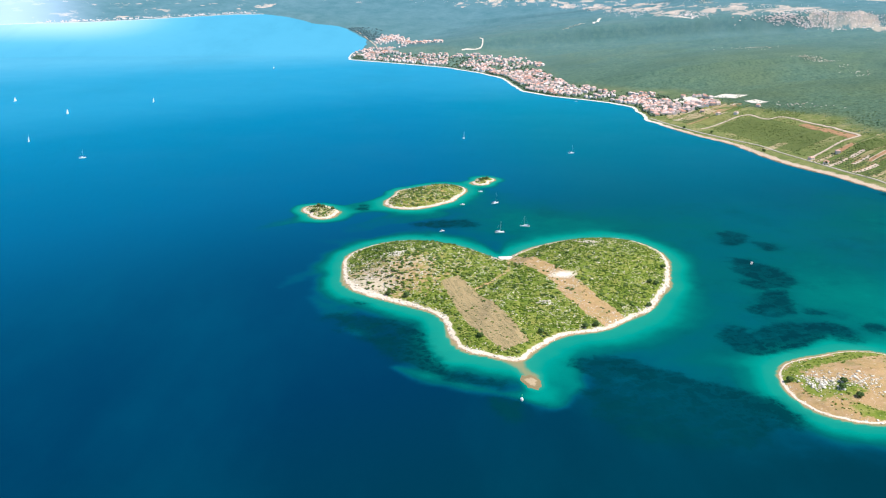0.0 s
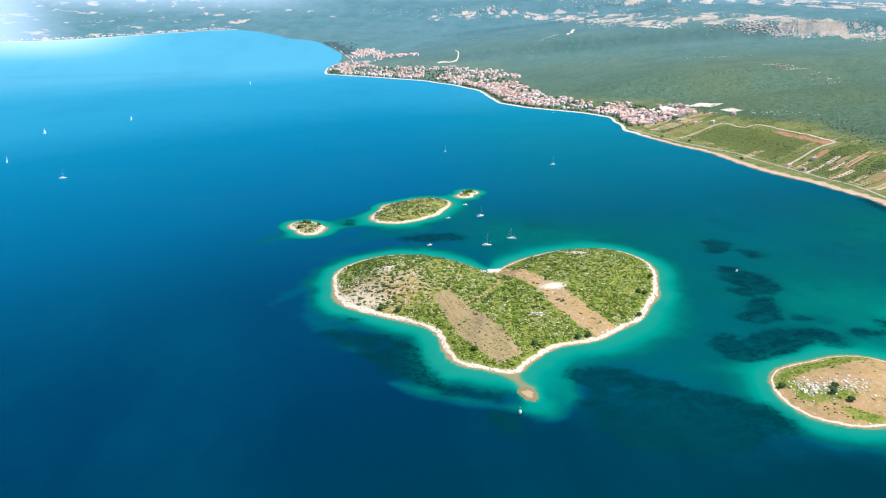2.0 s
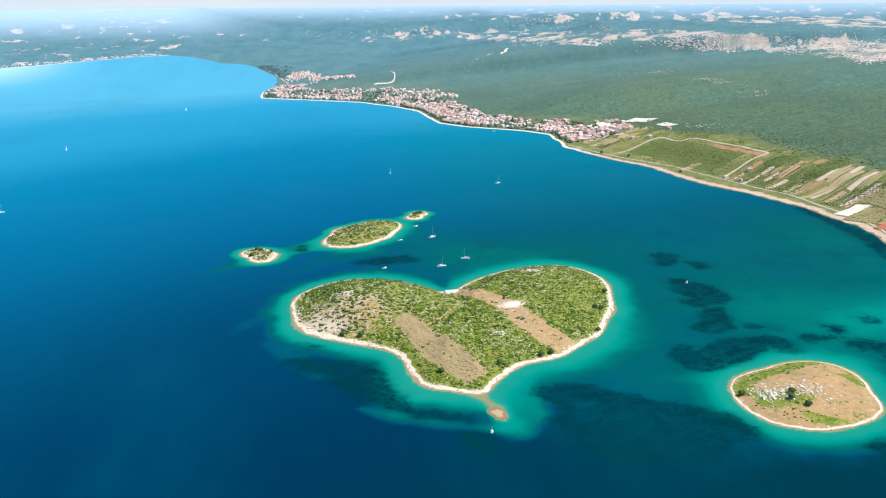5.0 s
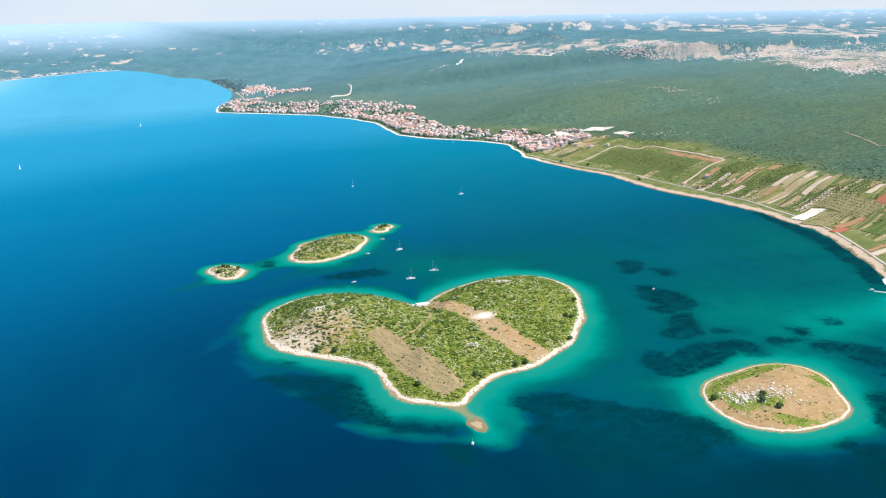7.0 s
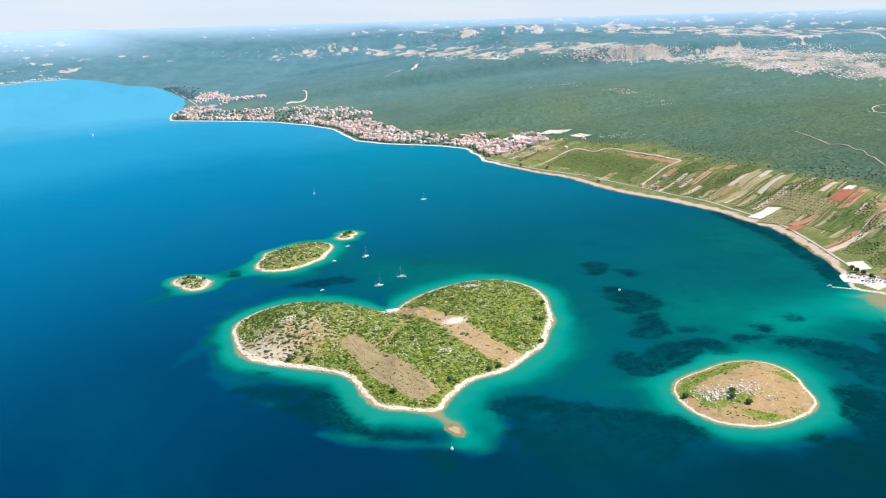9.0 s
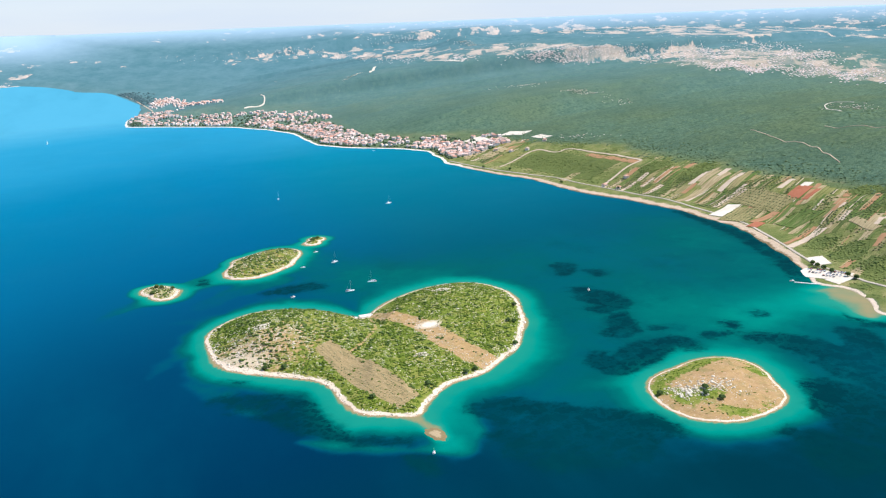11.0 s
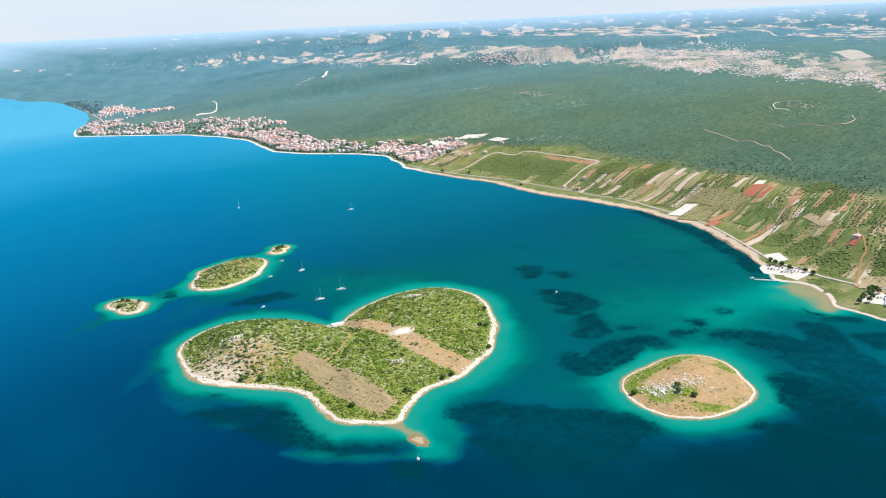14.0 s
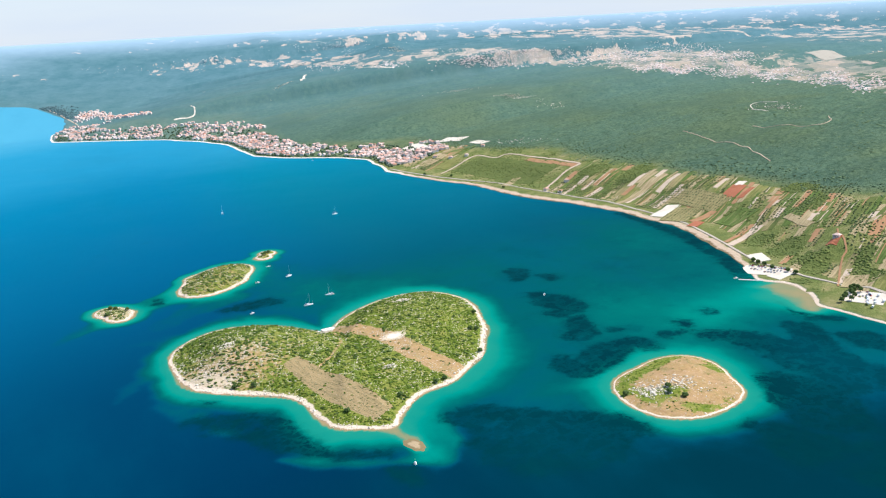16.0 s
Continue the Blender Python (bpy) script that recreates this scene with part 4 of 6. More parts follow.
# ---------------------------------------------------------------- shape helpers
def box(bm, x, y, z, sx, sy, sz, bevel=0.0, turn=0.0):
    """A box whose base is centred on (x, y, z)."""
    r = bmesh.ops.create_cube(bm, size=1.0, matrix=Matrix.Translation((x, y, z + sz / 2)) @ Matrix.Rotation(turn, 4, "Z") @ Matrix.Diagonal((sx, sy, sz, 1)))
    if bevel:
        edges = {e for v in r["verts"] for e in v.link_edges}
        bmesh.ops.bevel(bm, geom=list(edges), offset=bevel, segments=2, affect="EDGES", clamp_overlap=True)


def rod(bm, a, b, ra, rb=None, n=8):
    a, b = Vector(a), Vector(b)
    m = Matrix.Translation((a + b) / 2) @ (b - a).to_track_quat("Z", "Y").to_matrix().to_4x4()
    bmesh.ops.create_cone(bm, cap_ends=True, segments=n, radius1=ra, radius2=ra if rb is None else rb, depth=(b - a).length, matrix=m)


def loft(bm, rings, close=True):
    rows = [[bm.verts.new(p) for p in ring] for ring in rings]
    for a, b in zip(rows, rows[1:]):
        for k in range(len(a) if close else len(a) - 1):
            m = (k + 1) % len(a)
            bm.faces.new((a[k], a[m], b[m], b[k]))
    if close:
        bm.faces.new(rows[0][::-1]), bm.faces.new(rows[-1])
    bmesh.ops.recalc_face_normals(bm, faces=bm.faces)


def thing(name, label, category, group="", at=None):
    ob = new(name)
    ob.empty_display_size = 0.5
    tagged(ob, label, category, group)
    if at is not None:
        ob.matrix_world = at
    return ob


# ---------------------------------------------------------------- plots and roads
def draped(name, U, V, fx, fy, material, lift, label, category):
    """A sheet over the mainland: fx, fy give the place of each (u, v)."""
    X, Y = fx(U, V), fy(U, V)
    Z = land_z(X, Y) + lift
    n, m = X.shape
    top = np.stack([X.ravel(), Y.ravel(), Z.ravel()], 1)
    rim = np.concatenate([np.arange(m), np.arange(1, n) * m + m - 1, (n - 1) * m + np.arange(m - 2, -1, -1), np.arange(n - 2, 0, -1) * m])
    low = top[rim] - (0, 0, lift + 1.0)
    k = len(rim)
    side = [(rim[i], rim[(i + 1) % k], n * m + (i + 1) % k, n * m + i) for i in range(k)]
    faces = [tuple(f) for f in grid_faces(n, m)] + [tuple(int(q) for q in f) for f in side]
    ob = mesh_object(name, np.concatenate([top, low]), faces, material, flat=True)
    return tagged(ob, label, category, kind="structure")


def plot(x, y, length, width, turn, material, lift=0.5, label="farm plot of bare dry earth beside the coast road", name="field"):
    c, s = math.cos(radians(turn)), math.sin(radians(turn))
    U, V = np.meshgrid(np.linspace(-0.5, 0.5, max(3, int(length / 4))) * length, np.linspace(-0.5, 0.5, max(3, int(width / 4))) * width, indexing="ij")
    wob = lambda u, v: 1.6 * (vnoise(u + x, v + y, 14, 61) - 0.5)
    return draped(name, U, V, lambda u, v: x + u * c - v * s + wob(u, v), lambda u, v: y + u * s + v * c + wob(v, u), material, lift, label, "field")


def curve(points, step=6.0):
    P = [Vector(p) for p in points]
    P = [2 * P[0] - P[1]] + P + [2 * P[-1] - P[-2]]
    out = []
    for a, b, c, d in zip(P, P[1:], P[2:], P[3:]):
        n = max(2, int((c - b).length / step))
        for k in range(n):
            t = k / n
            out.append(0.5 * (2 * b + (c - a) * t + (2 * a - 5 * b + 4 * c - d) * t ** 2 + (3 * b - a - 3 * c + d) * t ** 3))
    return np.array([tuple(p) for p in out + [P[-2]]])


def lane(points, width, material, label, name="road", lift=0.75):
    C = curve(points)
    T = np.gradient(C, axis=0)
    T /= np.linalg.norm(T, axis=1)[:, None]
    U, V = np.meshgrid(np.arange(len(C)), np.array([-0.5, 0, 0.5]), indexing="ij")
    w = width * (0.85 + 0.3 * vnoise(C[:, 0], C[:, 1], 20, 71))
    return draped(name, U, V, lambda u, v: C[u, 0] - T[u, 1] * v * w[u], lambda u, v: C[u, 1] + T[u, 0] * v * w[u], material, lift, label, "road")


lane([(533, 1929), (556, 1840), (586, 1750), (620, 1679), (650, 1611), (664, 1537), (681, 1477), (702, 1409), (730, 1324), (741, 1216), (744, 1132), (724, 1038),
      (699, 946), (686, 898), (685, 836), (690, 796), (694, 763), (700, 705), (712, 620), (760, 480)], 3.3, ASPHALT, "sun-bleached grey coast road along the shore")
lane([(599, 1784), (650, 1806), (703, 1822), (713, 1779), (724, 1757), (750, 1757), (781, 1660), (794, 1529)], 4.5, SAND_TRACK, "pale gravel track round a scrub plot", "track")
lane([(794, 1529), (755, 1520), (692, 1488)], 4.5, SAND_TRACK, "pale gravel track running down to the coast road", "track", 0.8)
lane([(687, 764), (724, 798), (752, 822), (762, 826), (770, 838), (780, 856), (800, 880)], 2.3, ORANGE_SOIL, "orange dirt lane between fields", "track")
lane([(1020, 1507), (1016, 1443), (1010, 1338), (1001, 1281), (970, 1199)], 1.5, DIRT, "pale dirt trail cut into the wooded hill", "track", 1.0)
lane([(1211, 1480), (1215, 1530), (1250, 1575), (1285, 1590), (1290, 1540)], 1.8, PALE_SOIL, "pale stony trail curving round a hilltop", "track", 1.0)
lane([(1120, 1420), (1136, 1361), (1157, 1297), (1195, 1294), (1225, 1330)], 1.2, DIRT, "pale dirt trail cut into the wooded hill", "track", 1.0)
lane([(195, 3150), (213, 3151), (245, 3148), (267, 3163), (263, 3229)], 4, PALE_SOIL, "pale dirt lane climbing above the village", "track", 1.2)

for x_, y_, l_, w_, a_, m_, what_ in [
        (760, 1204, 57, 22, 25, PALE_SOIL, "bleached white gravel plot"), (750, 1111, 25, 18, 23, RED_SOIL, "small plot of bare red earth"),
        (858, 1155, 42, 25, 22, RED_SOIL, "ploughed plot of deep red earth"), (882, 1168, 16, 14, 22, PALE_SOIL, "bleached white gravel plot"), (862, 1130, 38, 8, 19, RED_SOIL, "narrow strip of red earth"),
        (749, 998, 82, 12, 20, SAND_TRACK, "long strip of pale dry stubble"), (752, 1014, 73, 7, 20, ORANGE_SOIL, "long strip of orange earth"),
        (764, 849, 22, 13, 27, RED_SOIL, "red earth yard around a white shed"), (709, 760, 36, 27, 36, TAN_SOIL, "dry tan stubble plot"),
        (698, 911, 36, 20, 69, PALE_SOIL, "white gravel lot beside the road"), (809, 959, 59, 13, 80, TAN_SOIL, "dry tan meadow strip"),
        (793, 1316, 118, 10, 10, TAN_SOIL, "tan dry strip climbing from the road"), (764, 1168, 62, 46, 30, OLIVE_GROUND, "olive grove ground in rows"), (816, 1188, 104, 44, 97, OLIVE_GROUND, "olive grove ground in rows"), (778, 1130, 50, 14, 10, ORANGE_SOIL, "tilled orange plot"), (798, 1076, 54, 42, 3, CROP, "plot of even blue-green crop")]:
    plot(x_, y_, l_, w_, a_, m_, 0.85, what_ + " among coastal fields")
lane([(668, 3275), (688, 3350), (730, 3463)], 9, PALE_SOIL, "pale bulldozed track on a distant slope", "track", 1.5)
for x_, y_, l_, w_, a_, m_, what_ in [
        (955, 3275, 200, 12, 114, PALE_SOIL, "long bare earth strip at a distant town"), (2165, 2285, 110, 90, 100, STUBBLE, "large dry tan field on the plain"),
        (771, 1608, 160, 16, 98, ORANGE_SOIL, "orange earth bank beside the gravel track"), (671, 1590, 55, 18, 34, TAN_SOIL, "tan dry patch in green scrub"),
        (700, 1675, 250, 92, 104, DARK_GREEN, "scrubby plot of dark green bushes"), (661, 2095, 90, 44, 88, PALE_SOIL, "bare white building plot in the village"),
        (748, 2060, 70, 40, 119, PALE_SOIL, "bare pale stone yard above the village"), (767, 1945, 55, 26, 97, PALE_SOIL, "bare pale stone yard above the village"),
        (630, 1905, 70, 34, 20, TAN_SOIL, "dry tan field by the village"), (640, 1840, 60, 40, 20, GRASS, "green meadow by the village"), (600, 1960, 60, 30, 30, TAN_SOIL, "dry tan field by the village")
        ]:
    plot(x_, y_, l_, w_, a_, m_, label=what_, lift=0.4 if y_ < 2200 else 0.8)


THICKETS = [(748, 908, 46, 30, 25), (750, 972, 30, 22, 20), (722, 832, 34, 24, 30), (729, 760, 24, 26, 0), (764, 796, 26, 14, 30), (670, 808, 10, 18, 20), (660, 774, 9, 13, 40), (800, 1085, 26, 20, 10), (860, 985, 40, 24, 20), (905, 1060, 30, 40, 0), (830, 1390, 60, 34, 15), (790, 1470, 40, 30, 10)]


def thicket(x, y):
    return np.minimum(1, sum(blob(x, y, *p) for p in THICKETS))


def belt_fields():
    """Strips of small farm plots between the coast road and the woods."""
    rng = random.Random(5)
    kinds = [(CROP, "green crop strip")] * 5 + [(GRASS, "rough meadow strip")] * 3 + [(OLIVE_GROUND, "olive grove strip on dry ground")] * 4 + [(TAN_SOIL, "dry stubble strip")] * 4 + [(SAND_TRACK, "pale bleached earth strip")] * 3 + [(DARK_GREEN, "dark green thicket strip")] * 3 + [(ORANGE_SOIL, "tilled orange earth strip")] * 2
    y = 705.0
    while y < 2000:
        if 1480 < y < 1830:
            y = 1830.0
        w = rng.uniform(5, 13)
        turn = 27 if y < 1150 else 20 if y < 1500 else 32
        d = 44.0
        end = float(farm_limit(y)) - 6
        while d < end - 15:
            l = min(rng.uniform(25, 80), end - d)
            m, what = rng.choice(kinds)
            x0 = float(coast_x(y)) + d + l / 2
            y0 = y + (d + l / 2 - 60) * math.tan(radians(turn)) * 0.9
            if rng.random() < 0.93 and float(thicket(x0, y0)) < 0.6 and math.hypot(x0 - 766, y0 - 848) > l / 2 + 12 and inland(x0, y0) + l / 2 < farm_limit(y0) + 15 and inland(x0, y0) - l / 2 > 36:
                plot(x0, y0, l - 2, w - 1, turn + rng.uniform(-3, 3), m, 0.2, what + " among coastal fields")
                if m is OLIVE_GROUND and rng.random() < 0.6:
                    groves.append((x0, y0, l - 4, w - 2, turn, rng.uniform(4.5, 6.5)))
                if rng.random() < 0.4:
                    plot(x0 - math.sin(radians(turn)) * w / 2, y0 + math.cos(radians(turn)) * w / 2, l - 4, 1.5, turn, rng.choice((ORANGE_SOIL, TAN_SOIL, SAND_TRACK)), 0.3, "bare earth path between field strips", "field_path")
            d += l
        y += w


groves = []
belt_fields()
for x_, y_, a_, b_, turn_ in THICKETS:
    plot(x_, y_, a_ * 1.2, b_ * 1.2, turn_, DARK_GREEN, 0.3, "dense dark green thicket among coastal fields", "thicket_floor")


def olive_groves():
    rng = np.random.default_rng(8)
    P, S = [], []
    for x, y, l, w, turn, gap in [(764, 1168, 60, 44, 30, 6.0), (816, 1188, 100, 40, 97, 6.5), (800, 831, 60, 40, 33, 6.5), (790, 1260, 80, 40, 15, 6.0), (850, 1230, 60, 50, 15, 6.5),
                                  (840, 1010, 70, 50, 27, 6.0), (760, 1390, 90, 50, 15, 6.5), (850, 900, 80, 50, 30, 6.5), (740, 1440, 60, 50, 20, 6.0), (900, 1000, 60, 50, 30, 7)] + groves:
        c, s = math.cos(radians(turn)), math.sin(radians(turn))
        u, v = np.meshgrid(np.arange(-l / 2, l / 2, gap), np.arange(-w / 2, w / 2, gap))
        u, v = u.ravel() + rng.normal(0, 0.5, u.size), v.ravel() + rng.normal(0, 0.5, u.size)
        keep = rng.random(u.size) < 0.94
        u, v = u[keep], v[keep]
        X, Y = x + u * c - v * s, y + u * s + v * c
        for k in range(2):
            P.append(np.stack([X + rng.normal(0, 0.5, X.size), Y + rng.normal(0, 0.5, X.size), land_z(X, Y) + 0.3], 1))
            S.append(rng.uniform(1.9, 3.0, X.size))
    ob = lumps("olive_grove", np.concatenate(P), np.concatenate(S), OLIVE, 0.65, 0.35, 3)
    tagged(ob, "rows of grey-green olive trees on farm plots", "olive trees", kind="stuff")


olive_groves()


def hedges():
    """Bushes and thickets scattered over the farm belt and the village."""
    x, y, rng = scatter(280, 1050, 620, 2250, 3.1, 31)
    d = inland(x, y)
    f = fractal(x, y, 45, 33)
    want = smooth(32, 46, d) * smooth(20, -10, d - farm_limit(y)) * smooth(0.58, 0.68, f) * 0.8
    want = np.maximum(want * 0.6, 0.55 * blob(x, y, 700, 1670, 58, 120, 12) + 1.1 * smooth(0.45, 0.75, thicket(x, y) + 0.5 * (f - 0.5)))
    want = want * (d > 12)
    keep = rng.random(x.size) < want
    x, y = x[keep], y[keep]
    ob = lumps("bushes", np.stack([x, y, land_z(x, y)], 1), rng.uniform(2.2, 5.6, x.size), BUSH, 0.42, 0.35, 35, 0.56)
    tagged(ob, "dark green bushes and thickets between the fields", "bushes", kind="stuff")
    t = rng.uniform(1950, 3330, 1700)
    dd = 14 + rng.random(1700) ** 1.3 * np.interp(t, [1950, 2150, 2300, 2900, 3250], [120, 100, 95, 120, 130])
    X = coast_x(t) + dd * np.sqrt(1 + ((coast_x(t + 15) - coast_x(t - 15)) / 30) ** 2)
    ob = lumps("bushes", np.stack([X, t, land_z(X, t)], 1), rng.uniform(3.5, 7.5, 1700), GARDEN, 0.9, 0.4, 36)
    tagged(ob, "dark green garden trees between village houses", "bushes", kind="stuff")


hedges()


def headland_pines():
    """Dark pines on the cape beyond the village."""
    x, y, rng = scatter(-240, -95, 3590, 3810, 6.5, 81)
    keep = (inland(x, y) > 10) & (rng.random(x.size) < 0.75 * smooth(75, 40, inland(x, y)) + 0.1)
    x, y = x[keep], y[keep]
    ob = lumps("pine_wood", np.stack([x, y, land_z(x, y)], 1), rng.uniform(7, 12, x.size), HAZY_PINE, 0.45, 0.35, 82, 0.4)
    tagged(ob, "dark hazy pine wood on a low cape", "woodland", kind="stuff")


headland_pines()
lane([(-196, 3746), (-162, 3668), (-126, 3545), (-104, 3450)], 4, SAND_TRACK, "pale dusty road along a low cape", "road", 1.0)


# ---------------------------------------------------------------- stones
def stones():
    rng = np.random.default_rng(17)
    for name, n, m in (("heart", 11000, 1500), ("east", 1000, 160), ("west", 1300, 320), ("tiny", 60, 90), ("small", 160, 150)):
        (cx, cy), waves = ISLES[name]
        half = {"heart": 215, "east": 85, "west": 85, "tiny": 28, "small": 36}[name]
        x, y = rng.uniform(cx - half, cx + half, n * 14), rng.uniform(cy - half, cy + half, n * 14)
        d = -off_isle(name, x, y)
        s = np.minimum(stoniness(name, x, y), 0.7) * (stoniness(name, x, y) < 1.0)
        keep = (d > 8) & (rng.random(x.size) < (0.05 if name == "heart" else 0.0) + s * 1.3) & (vnoise(x, y, 6, 3) > 0.42)
        if name == "heart":
            keep &= inside(x, y, PLOT) < 0.5
        x, y = x[keep][:n], y[keep][:n]
        th = rng.uniform(0, 2 * np.pi, m)
        rr = outline(th, waves) - rng.uniform(0.5, 8, m)
        sx, sy = cx + rr * np.cos(th), cy + rr * np.sin(th)
        X, Y = np.concatenate([x, sx]), np.concatenate([y, sy])
        size = np.concatenate([(rng.gamma(2.0, 0.23, len(x)) + 0.26) * (1.25 if name == "east" else 1.0), rng.gamma(2.5, 0.24 if name == "east" else 0.33, m) + 0.3])
        ob = lumps("limestone_rocks", np.stack([X, Y, isle_z(name, X, Y)], 1), size, ROCK, 0.55, 0.4, 19, 0.4)
        tagged(ob, "bleached limestone rocks strewn over an islet", "rocks", kind="stuff")


stones()


def plot_weeds():
    rng = np.random.default_rng(23)
    x, y = rng.uniform(35, 120, 5200), rng.uniform(675, 865, 5200)
    keep = (inside(x, y, PLOT) > 0.6) & (rng.random(5200) < 0.05 + 0.35 * vnoise(x, y, 12, 4))
    x, y = x[keep], y[keep]
    ob = lumps("dry_weeds", np.stack([x, y, isle_z("heart", x, y)], 1), rng.uniform(0.4, 1.1, len(x)), OLIVE, 0.6, 0.4, 24, 0.3)
    tagged(ob, "dry weeds dotting the fallow plot on the islet", "weeds", kind="stuff")


plot_weeds()


def outcrop():
    """Bare limestone showing through the hill woods."""
    rng = np.random.default_rng(71)
    P, S = [], []
    for x, y, a, b, turn, n in ((1180, 3680, 60, 24, 120, 160), (1075, 2372, 42, 12, 150, 130), (1150, 2250, 60, 30, 140, 50), (1250, 1500, 30, 40, 20, 70), (1000, 2650, 80, 40, 140, 60), (820, 1850, 60, 20, 120, 40), (620, 3296, 110, 7, 57, 90)):
        u, v = rng.normal(0, a * 0.6, n), rng.normal(0, b * 0.6, n)
        c, s = math.cos(radians(turn)), math.sin(radians(turn))
        X, Y = x + u * c - v * s, y + u * s + v * c
        P.append(np.stack([X, Y, land_z(X, Y) + 0.6], 1))
        S.append(rng.uniform(1.6, 4.2, n))
    ob = lumps("limestone_outcrop", np.concatenate(P), np.concatenate(S), ROCK, 0.4, 0.4, 72, 0.4)
    tagged(ob, "pale limestone outcrops showing through hill maquis", "rocks", kind="stuff")


outcrop()


def stone_heap(x, y, radius, n, seed, label):
    rng = np.random.default_rng(seed)
    a, r = rng.uniform(0, 2 * np.pi, n), radius * rng.random(n) ** 0.6
    X, Y = x + r * np.cos(a) * 1.3, y + r * np.sin(a) * 0.8
    Z = isle_z("heart", X, Y) + 1.3 * (1 - r / radius)
    ob = lumps("stone_heap", np.stack([X, Y, Z], 1), rng.uniform(1.0, 2.4, n), ROCK, 0.7, 0.35, seed, 0.5)
    tagged(ob, label, "stone heap", kind="stuff")


def rubble(x, y, a, b, n, seed, label):
    rng = np.random.default_rng(seed)
    X, Y = x + rng.normal(0, a, n), y + rng.normal(0, b, n)
    ob = lumps("limestone_rocks", np.stack([X, Y, isle_z("east", X, Y)], 1), rng.uniform(1.2, 3.0, n), ROCK, 0.6, 0.35, seed, 0.35)
    tagged(ob, label, "rocks", kind="stuff")


rubble(326, 618, 8, 8, 90, 5, "tumbled white limestone blocks of a ruined wall")
rubble(350, 622, 10, 7, 45, 6, "tumbled white limestone blocks in dry grass")
stone_heap(209, 947, 9, 70, 1, "heap of bleached limestone from a collapsed hilltop ruin")
stone_heap(137, 784, 6, 40, 2, "small heap of cleared limestone in scrub")
stone_heap(-3, 893, 8, 60, 3, "heap of bleached limestone on a rocky knoll")


# the shoal off the tip of the heart
def shoal():
    th = np.linspace(0, 2 * np.pi, 80, endpoint=False)
    rho = np.linspace(0.02, 1.35, 30)
    r = 1 + 0.12 * np.sin(2 * th + 1) + 0.1 * np.sin(3 * th) + 0.05 * np.sin(7 * th)
    u, v = rho[:, None] * r * np.cos(th) * 6.6, rho[:, None] * r * np.sin(th) * 14
    X, Y = 104 + u + v * -0.22, 630 + v
    Z = 0.55 * (1 - rho[:, None] ** 2) + 0.35 * (fractal(X, Y, 5, 77) - 0.5)
    ob = mesh_object("shoal", np.stack([X.ravel(), Y.ravel(), Z.ravel()], 1), grid_faces(len(rho), 80, True)[:, ::-1], SHOAL,
                     {"back": (1 - rho[:, None] + 0 * X).ravel()})
    tagged(ob, "low brown rock shoal barely above the water", "shoal", kind="structure")


shoal()


# ---------------------------------------------------------------- trees
def tree_model(seed, height, spread, leaf, label, category="tree"):
    rng = random.Random(seed)
    top = thing("tree", label, category)
    bm = bmesh.new()
    rod(bm, (0, 0, -0.4), (0.1, 0.05, height * 0.45), height * 0.045, height * 0.028)
    for k in range(5):
        a = k * 1.26 + rng.uniform(-0.3, 0.3)
        rod(bm, (0.05, 0.03, height * rng.uniform(0.22, 0.42)), (spread * 0.32 * math.cos(a), spread * 0.32 * math.sin(a), height * rng.uniform(0.55, 0.75)), height * 0.022, height * 0.01, 6)
    part("trunk", bm, BARK, top)
    g = np.random.default_rng(seed)
    n = 90
    a, e = g.uniform(0, 2 * np.pi, n), g.uniform(-0.5, 1, n)
    q = g.random(n) ** 0.4 * spread * 0.5
    P = np.stack([q * np.cos(a) * np.sqrt(1 - np.minimum(e * e, 0.98) * 0.7), q * np.sin(a) * np.sqrt(1 - np.minimum(e * e, 0.98) * 0.7), height * 0.58 + e * height * 0.33 - 0.1 * height], 1)
    ob = lumps("crown", P, g.uniform(0.16, 0.34, n) * spread, leaf, 0.85, 0.45, seed, 0.2)
    ob.parent = top
    return top


